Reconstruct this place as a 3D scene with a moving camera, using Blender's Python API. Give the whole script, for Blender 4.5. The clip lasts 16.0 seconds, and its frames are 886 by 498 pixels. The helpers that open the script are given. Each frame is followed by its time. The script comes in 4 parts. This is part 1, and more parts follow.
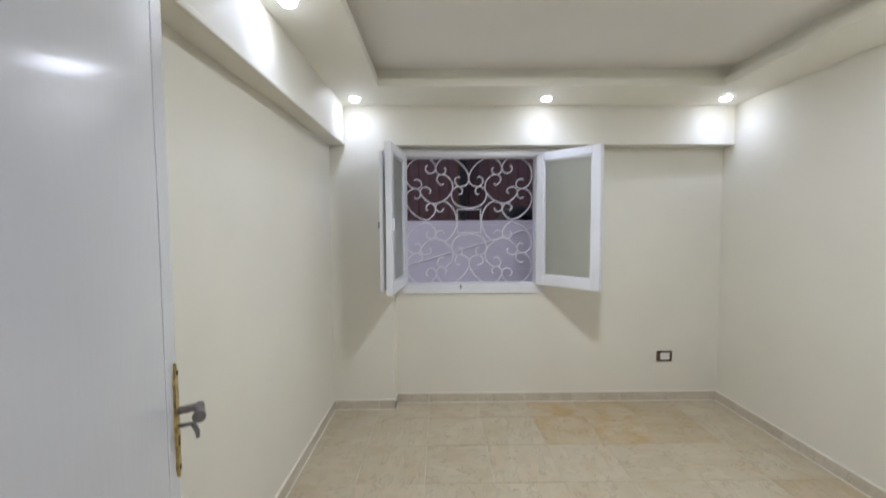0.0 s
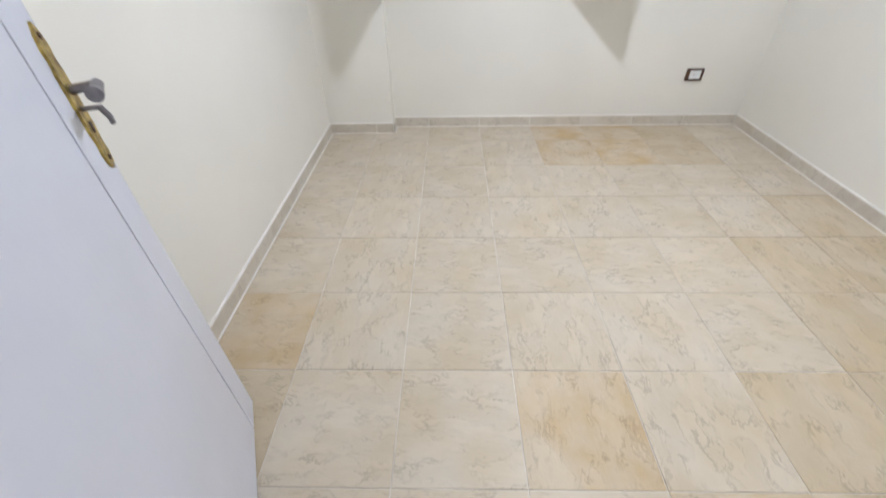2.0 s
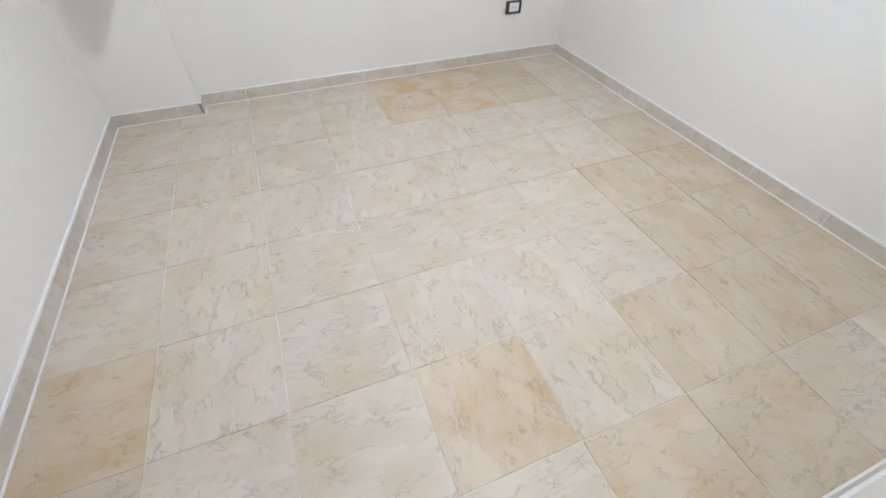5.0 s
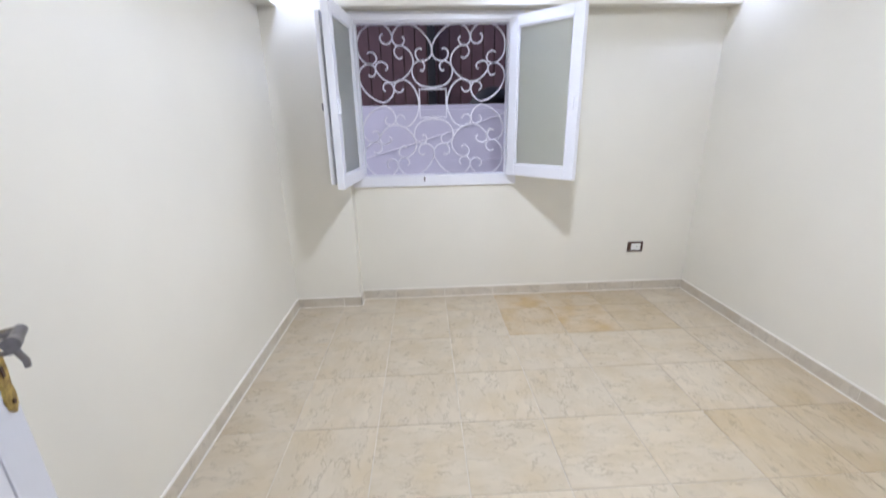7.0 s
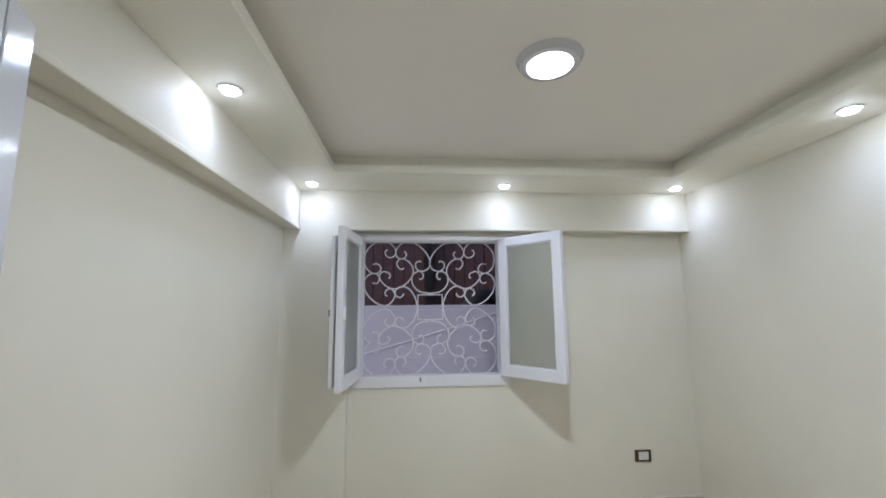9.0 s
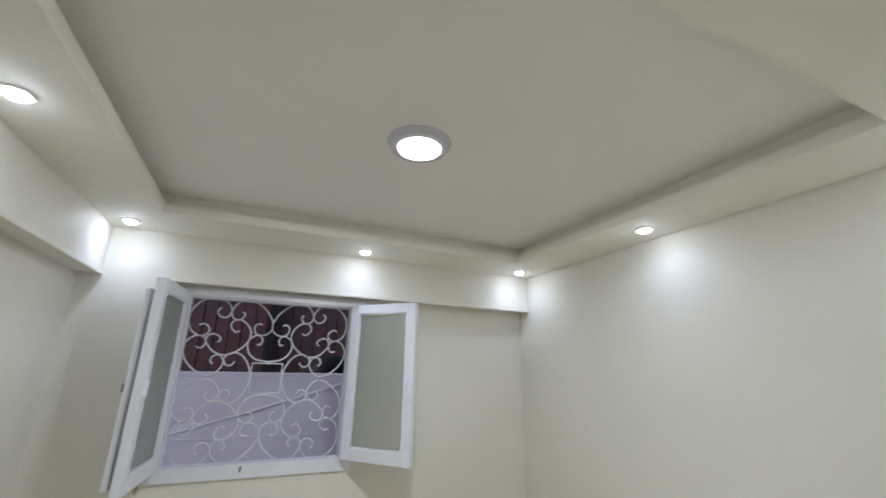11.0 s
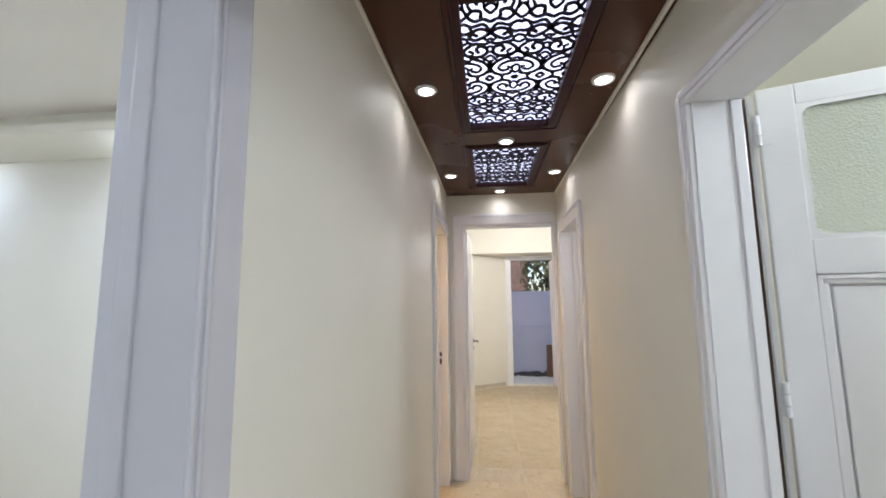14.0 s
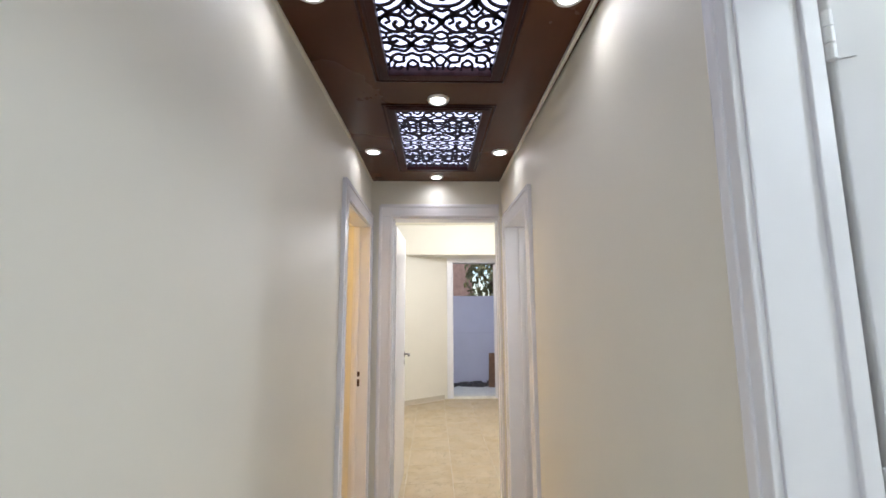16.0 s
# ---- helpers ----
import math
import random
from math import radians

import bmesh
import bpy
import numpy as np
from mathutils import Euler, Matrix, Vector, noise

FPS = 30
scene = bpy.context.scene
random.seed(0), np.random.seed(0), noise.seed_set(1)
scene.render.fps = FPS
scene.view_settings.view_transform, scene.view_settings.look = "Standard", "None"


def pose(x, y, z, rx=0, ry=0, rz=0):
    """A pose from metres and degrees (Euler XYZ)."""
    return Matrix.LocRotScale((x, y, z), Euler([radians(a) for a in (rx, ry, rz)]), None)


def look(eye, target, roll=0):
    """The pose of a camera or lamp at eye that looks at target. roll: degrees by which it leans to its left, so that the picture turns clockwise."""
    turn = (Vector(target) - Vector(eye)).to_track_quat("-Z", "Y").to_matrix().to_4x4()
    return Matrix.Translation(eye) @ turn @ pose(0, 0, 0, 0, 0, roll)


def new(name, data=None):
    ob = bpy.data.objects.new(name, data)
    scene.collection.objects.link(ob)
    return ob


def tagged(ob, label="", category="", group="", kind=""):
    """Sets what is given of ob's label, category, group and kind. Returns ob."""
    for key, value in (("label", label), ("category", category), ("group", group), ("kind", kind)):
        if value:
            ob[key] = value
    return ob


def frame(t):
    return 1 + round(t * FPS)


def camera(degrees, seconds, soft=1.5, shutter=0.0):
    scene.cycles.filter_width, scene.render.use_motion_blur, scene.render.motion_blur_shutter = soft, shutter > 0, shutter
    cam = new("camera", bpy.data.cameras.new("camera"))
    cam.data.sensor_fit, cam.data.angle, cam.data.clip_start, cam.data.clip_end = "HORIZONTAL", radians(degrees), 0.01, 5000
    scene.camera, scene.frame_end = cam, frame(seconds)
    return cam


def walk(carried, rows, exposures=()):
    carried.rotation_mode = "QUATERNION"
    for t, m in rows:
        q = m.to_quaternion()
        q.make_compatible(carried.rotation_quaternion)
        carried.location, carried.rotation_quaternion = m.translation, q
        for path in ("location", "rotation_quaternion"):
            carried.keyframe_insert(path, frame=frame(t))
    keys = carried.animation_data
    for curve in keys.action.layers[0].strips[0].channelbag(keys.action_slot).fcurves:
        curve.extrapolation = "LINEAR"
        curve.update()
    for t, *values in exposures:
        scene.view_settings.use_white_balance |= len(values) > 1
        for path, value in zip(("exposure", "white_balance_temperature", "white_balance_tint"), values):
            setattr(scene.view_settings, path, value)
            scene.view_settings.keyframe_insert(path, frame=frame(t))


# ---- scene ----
cam = camera(95.2, 16.0, soft=1.6, shutter=0.4)
PATH = [
    (0, (-0.309, -1.035, 1.465), (-0.291, 0.962, 1.355), -0.3),
    (0.5, (-0.205, -0.982, 1.416), (-0.339, 0.959, 0.952), -0.2),
    (1, (-0.238, -0.926, 1.345), (-0.345, 0.872, 0.476), -0.2),
    (1.5, (-0.241, -0.901, 1.314), (-0.287, 0.78, 0.232), -0.6),
    (2, (-0.221, -0.873, 1.282), (-0.264, 0.68, 0.022), -1.1),
    (2.5, (-0.162, -0.846, 1.242), (-0.2, 0.514, -0.224), -3.4),
    (3, (-0.124, -0.809, 1.243), (-0.031, 0.533, -0.237), -4.8),
    (5.5, (-0.16, -0.633, 1.272), (0.391, 0.679, -0.134), 1.2),
    (6, (-0.158, -0.727, 1.294), (0.057, 0.804, 0.025), 1.7),
    (6.5, (-0.148, -0.785, 1.33), (-0.051, 0.954, 0.347), -0.8),
    (7, (-0.143, -0.801, 1.401), (-0.059, 1.101, 0.788), -1.1),
    (7.5, (-0.179, -0.81, 1.47), (-0.075, 1.151, 1.088), -0.9),
    (8, (-0.173, -0.855, 1.506), (-0.092, 1.141, 1.398), -0.9),
    (8.5, (-0.167, -0.891, 1.523), (-0.075, 1.106, 1.594), -0.4),
    (9, (-0.175, -0.898, 1.524), (-0.039, 1.078, 1.801), -0.4),
    (11.5, (-0.137, -0.808, 1.623), (0.849, 0.836, 2.195), 0.6),
    (12, (-0.172, -0.797, 1.614), (1.091, 0.663, 2.135), -0.5),
    (12.5, (-0.18, -0.828, 1.602), (1.446, 0.229, 2.094), 0.1),
    (12.6, (-0.178, -0.857, 1.591), (1.491, 0.122, 2.094), 0.7),
    (12.8, (-0.174, -0.931, 1.572), (1.585, -0.11, 2.055), 1.1),
    (13, (-0.181, -1.004, 1.566), (1.635, -0.29, 2.004), 1.5),
    (13.2, (-0.197, -1.099, 1.544), (1.672, -0.501, 1.929), 0.6),
    (13.5, (-0.22, -1.217, 1.521), (1.711, -0.803, 1.835), 0.5),
    (14, (-0.234, -1.323, 1.486), (1.739, -1.113, 1.734), -0.6),
    (14.5, (-0.162, -1.335, 1.467), (1.82, -1.174, 1.68), 0.7),
    (15, (0.033, -1.333, 1.465), (2.013, -1.251, 1.736), 1.4),
    (15.5, (0.215, -1.348, 1.508), (2.203, -1.386, 1.726), 0.2),
    (16, (0.374, -1.436, 1.506), (2.355, -1.483, 1.771), -0.2),
]
EXPOSURES = [(0.0, -0.17, 6600, 14.5), (0.5, 0.03, 6500, 15), (1.0, 0.35, 6350, 18), (1.5, 0.42, 6250, 19.5), (2.5, 0.45, 6000, 19.5), (5.5, 0.46, 5850, 20.5),
             (6.0, 0.46, 5850, 20.5), (6.5, 0.45, 5950, 20.5), (7.0, 0.43, 6100, 20), (7.5, 0.31, 6250, 19), (8.0, -0.03, 6250, 15), (9.0, -0.27, 6350, 13.5),
             (11.5, -0.36, 6450, 13.5), (12.0, -0.35, 6550, 14), (12.5, -0.34, 6400, 14.5), (13.0, 0.06, 6200, 13.5), (13.5, 0.19, 6000, 13), (14.5, 0.31, 5950, 13.5), (16.0, 0.4, 5800, 12.5)]
walk(cam, [(t, look(e, g, r)) for t, e, g, r in PATH], EXPOSURES)

# ---- light ----
world = bpy.data.worlds.new("dusk_sky")
scene.world = world
world.use_nodes = True
wn = world.node_tree.nodes
sky = wn.new("ShaderNodeTexSky")
sky.sky_type = "NISHITA"
sky.sun_disc = False
sky.sun_elevation = radians(40)
sky.sun_rotation = radians(250)
world.node_tree.links.new(sky.outputs[0], wn["Background"].inputs[0])
wn["Background"].inputs[1].default_value = 0.15
sun = new("sun", bpy.data.lights.new("sun", "SUN"))
sun.data.energy, sun.data.angle, sun.data.color = 1.5, radians(12), (1.0, 0.95, 0.95)
sun.matrix_world = look((-7.2, -2.6, 6.4), (0, 0, 0))

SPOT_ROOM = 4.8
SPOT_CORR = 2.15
COOL = (0.81, 0.915, 1.0)
BLUISH = (0.54, 0.67, 1.0)


def lamp(kind, x, y, z, energy, color=COOL, radius=0.03, cone=140, blend=0.5, rx=0, size=0.3):
    d = bpy.data.lights.new("lamp_light", kind)
    d.energy, d.color = energy, color
    if kind == "AREA":
        d.shape, d.size = "DISK", size
    else:
        d.shadow_soft_size = radius
    if kind == "SPOT":
        d.spot_size, d.spot_blend = radians(cone), blend
    o = new("lamp_light", d)
    o.matrix_world = pose(x, y, z, rx)
    return o


ROOM_SPOTS = [(-0.92, 1.98), (0.483, 1.98), (1.81, 1.98), (1.81, 0.72), (1.80, -0.52), (-0.93, 0.70)]
# the last one is unseen, added ahead of the first lattice for light
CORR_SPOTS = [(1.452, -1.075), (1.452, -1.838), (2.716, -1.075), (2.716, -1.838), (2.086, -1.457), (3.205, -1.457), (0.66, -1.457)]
for x, y in ROOM_SPOTS:
    lamp("SPOT", x, y, 2.37, SPOT_ROOM, BLUISH, cone=170, blend=1.0)
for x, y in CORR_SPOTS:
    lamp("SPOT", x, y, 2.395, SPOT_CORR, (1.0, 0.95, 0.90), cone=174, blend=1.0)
lamp("AREA", 0.375, 0.615, 2.485, 27.3, size=0.188)
# added lamp at the corridor's unseen west end, brightens jambs and walls
lamp("AREA", -0.95, -1.46, 2.37, 9.0, size=0.2)
lamp("POINT", 2.75, 0.2, 2.2, 16.0, (1.0, 0.62, 0.22), radius=0.08)
lamp("POINT", 4.9, -2.0, 2.45, 56.0, (1.0, 0.97, 0.92), radius=0.1)
lamp("POINT", 0.3, -3.15, 2.25, 28.0, (0.87, 0.96, 1.0), radius=0.12)
lamp("POINT", 2.75, -2.9, 2.3, 14.0, (0.95, 0.96, 1.0), radius=0.1)


# ---- materials ----
def material(name, base, rough=0.5, metal=0.0, var=0.06, scale=3.0, fine=60.0, bump=0.05, coat=0.0, second=None, stretch=None, gloss=0.5):
    m = bpy.data.materials.new(name)
    m.use_nodes = True
    n, l = m.node_tree.nodes, m.node_tree.links
    b = n["Principled BSDF"]
    b.inputs["Metallic"].default_value = metal
    b.inputs["Coat Weight"].default_value = coat
    b.inputs["Coat Roughness"].default_value = 0.12
    b.inputs["Specular IOR Level"].default_value = gloss
    co = n.new("ShaderNodeTexCoord")
    big = n.new("ShaderNodeTexNoise")
    big.inputs["Scale"].default_value = scale
    big.inputs["Detail"].default_value = 4
    l.new(co.outputs["Object"], big.inputs["Vector"])
    small = n.new("ShaderNodeTexNoise")
    small.inputs["Scale"].default_value = fine
    small.inputs["Detail"].default_value = 6
    if stretch:
        mp = n.new("ShaderNodeMapping")
        mp.inputs["Scale"].default_value = stretch
        l.new(co.outputs["Object"], mp.inputs["Vector"])
        l.new(mp.outputs[0], small.inputs["Vector"])
    else:
        l.new(co.outputs["Object"], small.inputs["Vector"])
    mix = n.new("ShaderNodeMix")
    mix.data_type = "RGBA"
    lo = second or tuple(c * (1 - var) for c in base)
    hi = tuple(min(1, c * (1 + var * 0.5)) for c in base)
    mix.inputs[6].default_value, mix.inputs[7].default_value = (*lo, 1), (*hi, 1)
    ramp = n.new("ShaderNodeMapRange")
    ramp.inputs[1].default_value, ramp.inputs[2].default_value = 0.3, 0.7
    l.new(big.outputs["Fac"], ramp.inputs[0])
    l.new(ramp.outputs[0], mix.inputs[0])
    l.new(mix.outputs[2], b.inputs["Base Color"])
    rr = n.new("ShaderNodeMapRange")
    rr.inputs[3].default_value, rr.inputs[4].default_value = rough * 0.85, min(1, rough * 1.15)
    l.new(small.outputs["Fac"], rr.inputs[0])
    l.new(rr.outputs[0], b.inputs["Roughness"])
    bp = n.new("ShaderNodeBump")
    bp.inputs["Strength"].default_value = bump
    bp.inputs["Distance"].default_value = 0.003
    l.new(small.outputs["Fac"], bp.inputs["Height"])
    l.new(bp.outputs[0], b.inputs["Normal"])
    return m


def glow(name, color, strength):
    m = bpy.data.materials.new(name)
    m.use_nodes = True
    b = m.node_tree.nodes["Principled BSDF"]
    b.inputs["Base Color"].default_value = (0.9, 0.9, 0.9, 1)
    b.inputs["Emission Color"].default_value = (*color, 1)
    b.inputs["Emission Strength"].default_value = strength
    return m


def tile_material(name, base, vein, patch, amount):
    """Polished ceramic tile with a printed marble veining; every tile is another cut of the print."""
    m = bpy.data.materials.new(name)
    m.use_nodes = True
    n, l = m.node_tree.nodes, m.node_tree.links
    b = n["Principled BSDF"]
    co, info = n.new("ShaderNodeTexCoord"), n.new("ShaderNodeObjectInfo")
    sc = n.new("ShaderNodeVectorMath")
    sc.operation = "SCALE"
    sc.inputs[0].default_value = (37.0, 91.0, 53.0)
    l.new(info.outputs["Random"], sc.inputs["Scale"])
    add = n.new("ShaderNodeVectorMath")
    l.new(co.outputs["Object"], add.inputs[0])
    l.new(sc.outputs[0], add.inputs[1])
    warp = n.new("ShaderNodeTexNoise")
    warp.inputs["Scale"].default_value, warp.inputs["Detail"].default_value = 16.0, 4
    l.new(add.outputs[0], warp.inputs["Vector"])
    vm = n.new("ShaderNodeVectorMath")
    vm.operation = "MULTIPLY_ADD"
    vm.inputs[1].default_value = (0.06, 0.06, 0.0)
    l.new(warp.outputs["Color"], vm.inputs[0])
    l.new(add.outputs[0], vm.inputs[2])
    st = n.new("ShaderNodeMapping")
    st.inputs["Rotation"].default_value = (0, 0, 0.6)
    st.inputs["Scale"].default_value = (0.9, 2.1, 1.0)
    l.new(vm.outputs[0], st.inputs["Vector"])
    ve = n.new("ShaderNodeTexNoise")
    ve.inputs["Scale"].default_value, ve.inputs["Detail"].default_value, ve.inputs["Roughness"].default_value = 7.5, 8, 0.62
    l.new(st.outputs[0], ve.inputs["Vector"])
    rid = n.new("ShaderNodeMath")
    rid.operation = "SUBTRACT"
    rid.inputs[1].default_value = 0.5
    l.new(ve.outputs["Fac"], rid.inputs[0])
    ab = n.new("ShaderNodeMath")
    ab.operation = "ABSOLUTE"
    l.new(rid.outputs[0], ab.inputs[0])
    thin = n.new("ShaderNodeMapRange")
    thin.inputs[1].default_value, thin.inputs[2].default_value = 0.0, 0.026
    thin.inputs[3].default_value, thin.inputs[4].default_value = 0.52, 0.0
    l.new(ab.outputs[0], thin.inputs[0])
    gate = n.new("ShaderNodeTexNoise")
    gate.inputs["Scale"].default_value, gate.inputs["Detail"].default_value = 11.0, 3
    l.new(add.outputs[0], gate.inputs["Vector"])
    gm = n.new("ShaderNodeMapRange")
    gm.inputs[1].default_value, gm.inputs[2].default_value = 0.40, 0.62
    l.new(gate.outputs["Fac"], gm.inputs[0])
    vf = n.new("ShaderNodeMath")
    vf.operation = "MULTIPLY"
    l.new(thin.outputs[0], vf.inputs[0])
    l.new(gm.outputs[0], vf.inputs[1])
    cloud = n.new("ShaderNodeTexNoise")
    cloud.inputs["Scale"].default_value, cloud.inputs["Detail"].default_value = 5.0, 10
    l.new(add.outputs[0], cloud.inputs["Vector"])
    cm = n.new("ShaderNodeMapRange")
    cm.inputs[1].default_value, cm.inputs[2].default_value, cm.inputs[4].default_value = 0.4, 0.72, amount
    l.new(cloud.outputs["Fac"], cm.inputs[0])
    m1 = n.new("ShaderNodeMix")
    m1.data_type = "RGBA"
    m1.inputs[6].default_value, m1.inputs[7].default_value = (*base, 1), (*patch, 1)
    l.new(cm.outputs[0], m1.inputs[0])
    m2 = n.new("ShaderNodeMix")
    m2.data_type = "RGBA"
    m2.inputs[7].default_value = (*vein, 1)
    l.new(m1.outputs[2], m2.inputs[6])
    l.new(vf.outputs[0], m2.inputs[0])
    hv = n.new("ShaderNodeHueSaturation")
    tone = n.new("ShaderNodeMapRange")
    tone.inputs[3].default_value, tone.inputs[4].default_value = 0.97, 1.03
    l.new(info.outputs["Random"], tone.inputs[0])
    mott = n.new("ShaderNodeMapRange")
    mott.inputs[1].default_value, mott.inputs[2].default_value = 0.32, 0.66
    mott.inputs[3].default_value, mott.inputs[4].default_value = 0.95, 1.04
    l.new(ve.outputs["Fac"], mott.inputs[0])
    both = n.new("ShaderNodeMath")
    both.operation = "MULTIPLY"
    l.new(tone.outputs[0], both.inputs[0])
    l.new(mott.outputs[0], both.inputs[1])
    l.new(both.outputs[0], hv.inputs["Value"])
    l.new(m2.outputs[2], hv.inputs["Color"])
    l.new(hv.outputs[0], b.inputs["Base Color"])
    rr = n.new("ShaderNodeMapRange")
    rr.inputs[3].default_value, rr.inputs[4].default_value = 0.36, 0.52
    l.new(cloud.outputs["Fac"], rr.inputs[0])
    l.new(rr.outputs[0], b.inputs["Roughness"])
    bp = n.new("ShaderNodeBump")
    bp.inputs["Strength"].default_value, bp.inputs["Distance"].default_value = 0.8, 0.004
    b.inputs["Specular IOR Level"].default_value = 0.14
    l.new(ve.outputs["Fac"], bp.inputs["Height"])
    l.new(bp.outputs[0], b.inputs["Normal"])
    return m


WALL = material("cream_wall_paint", (0.82, 0.785, 0.69), 0.55, var=0.04, scale=1.3, fine=90, bump=0.06)
CEIL = material("white_ceiling_paint", (0.92, 0.895, 0.79), 0.6, var=0.03, scale=1.1, fine=120, bump=0.04)
TRAY = material("warm_white_ceiling_paint", (0.92, 0.885, 0.84), 0.6, var=0.03, scale=1.1, fine=120, bump=0.04)
GLOSS = material("white_gloss_enamel", (0.84, 0.83, 0.86), 0.2, var=0.03, scale=4, fine=60, bump=0.05)
DOOR = material("grey_white_gloss_enamel", (0.66, 0.675, 0.73), 0.15, var=0.03, scale=4, fine=60, bump=0.10, stretch=(1.0, 1.0, 0.22))
LINING = material("lilac_white_gloss_enamel", (0.64, 0.63, 0.675), 0.17, var=0.05, scale=5, fine=60, bump=0.10, stretch=(1.0, 1.0, 0.2))
UPVC = material("white_window_paint", (0.83, 0.83, 0.87), 0.3, var=0.02, scale=6, fine=80, bump=0.04)
BROWN = material("brown_lacquer", (0.084, 0.031, 0.0145), 0.27, var=0.18, scale=2.0, fine=1.5, bump=0.0, gloss=0.2)
BROWN_TRIM = material("dark_red_brown_lacquer", (0.034, 0.006, 0.006), 0.4, var=0.2, scale=9, fine=60, gloss=0.2)
LATTICE = material("dark_cut_board", (0.014, 0.006, 0.014), 0.5, var=0.2, scale=30, fine=100, gloss=0.2)
BRASS = material("worn_brass", (0.70, 0.54, 0.17), 0.3, metal=0.9, scale=60, fine=220, bump=0.25, second=(0.26, 0.17, 0.05))
STEEL = material("dull_steel", (0.26, 0.245, 0.25), 0.35, metal=0.9, var=0.2, scale=50, fine=200)
# also colours the painted shade in the kitchen door's hinge gap
DARK = material("dark_brown_plastic_and_gap_shade", (0.075, 0.034, 0.02), 0.4, var=0.2, scale=40)
WHITE = material("white_plastic", (0.82, 0.82, 0.80), 0.35, var=0.02, scale=30)
IRON = material("white_painted_iron", (0.82, 0.80, 0.86), 0.45, var=0.08, scale=25, fine=150, bump=0.2)
GROUT = material("pale_grout", (0.82, 0.78, 0.70), 0.85, var=0.1, scale=8, fine=200, bump=0.3)
FLOOR_GROUT = material("beige_grout", (0.72, 0.67, 0.58), 0.9, var=0.45, scale=5, fine=200, bump=0.3)
PLASTER = material("lilac_render", (0.635, 0.62, 0.735), 0.85, var=0.06, scale=2.2, fine=80, bump=0.35)
BOARD = material("mauve_brown_boards", (0.115, 0.06, 0.066), 0.7, var=0.25, scale=5, fine=50, bump=0.3)
BLACK = material("black_rubber", (0.012, 0.012, 0.014), 0.6, var=0.2, scale=10)
RUST = material("brown_wood_scrap", (0.22, 0.12, 0.07), 0.8, var=0.3, scale=12, bump=0.4)
EARTH = material("dark_rubble", (0.09, 0.08, 0.08), 0.95, var=0.5, scale=22, fine=90, bump=0.8)
GROUND = material("grey_ground", (0.16, 0.15, 0.14), 0.95, var=0.3, scale=3, fine=60, bump=0.5)
BRICK = material("tan_render", (0.34, 0.21, 0.15), 0.9, var=0.2, scale=6, fine=60, bump=0.4)
LEAF = material("foliage", (0.23, 0.21, 0.085), 0.6, var=0.5, scale=9, fine=60)
BARK = material("bark", (0.12, 0.08, 0.05), 0.9, var=0.3, scale=12, bump=0.6)
TILE = tile_material("cream_marble_tile", (0.585, 0.505, 0.38), (0.25, 0.20, 0.145), (0.515, 0.405, 0.255), 0.6)
TILE_WARM = tile_material("honey_marble_tile", (0.565, 0.465, 0.325), (0.235, 0.175, 0.11), (0.50, 0.35, 0.18), 0.95)
TILE_MID = tile_material("beige_marble_tile", (0.545, 0.45, 0.315), (0.24, 0.19, 0.13), (0.48, 0.365, 0.21), 0.75)
SKIRT = tile_material("grey_beige_skirting_tile", (0.64, 0.58, 0.48), (0.36, 0.31, 0.25), (0.57, 0.49, 0.37), 0.7)
BULB = glow("lit_bulb", (0.78, 0.88, 1.0), 62.0)
BULB_FLAT = glow("lit_recessed_bulb", (1.0, 0.97, 0.93), 6.0)
PANEL = glow("lit_panel", (0.95, 0.97, 1.0), 7.0)
BACKLIT = glow("lit_diffuser", (0.75, 0.77, 1.0), 1.65)


def glass_material(name, color, rough, bump):
    m = bpy.data.materials.new(name)
    m.use_nodes = True
    n, l = m.node_tree.nodes, m.node_tree.links
    b = n["Principled BSDF"]
    b.inputs["Base Color"].default_value = (*color, 1)
    b.inputs["Roughness"].default_value = rough
    b.inputs["Transmission Weight"].default_value = 0.75
    b.inputs["IOR"].default_value = 1.3
    co, v = n.new("ShaderNodeTexCoord"), n.new("ShaderNodeTexVoronoi")
    v.inputs["Scale"].default_value = 130
    l.new(co.outputs["Object"], v.inputs["Vector"])
    bp = n.new("ShaderNodeBump")
    bp.inputs["Strength"].default_value, bp.inputs["Distance"].default_value = bump, 0.002
    l.new(v.outputs["Distance"], bp.inputs["Height"])
    l.new(bp.outputs[0], b.inputs["Normal"])
    return m


FROST = glass_material("frosted_glass", (0.74, 0.76, 0.71), 0.34, 0.3)
PATTERN = glass_material("patterned_glass", (0.80, 0.835, 0.78), 0.35, 0.9)


# ---- builders ----
def box(bm, x0, x1, y0, y1, z0, z1, bevel=0.0, m=None):
    r = bmesh.ops.create_cube(bm, size=1.0)
    c = Matrix.Translation(((x0 + x1) / 2, (y0 + y1) / 2, (z0 + z1) / 2)) @ Matrix.Diagonal((x1 - x0, y1 - y0, z1 - z0, 1))
    bmesh.ops.transform(bm, matrix=(m or Matrix()) @ c, verts=r["verts"])
    if bevel:
        e = list({e for v in r["verts"] for e in v.link_edges})
        bmesh.ops.bevel(bm, geom=e, offset=bevel, segments=2, affect="EDGES", profile=0.6)
    return bm


def disc(bm, r0, r1, h, m, seg=32):
    bmesh.ops.create_cone(bm, cap_ends=True, segments=seg, radius1=r0, radius2=r1, depth=h, matrix=m)
    return bm


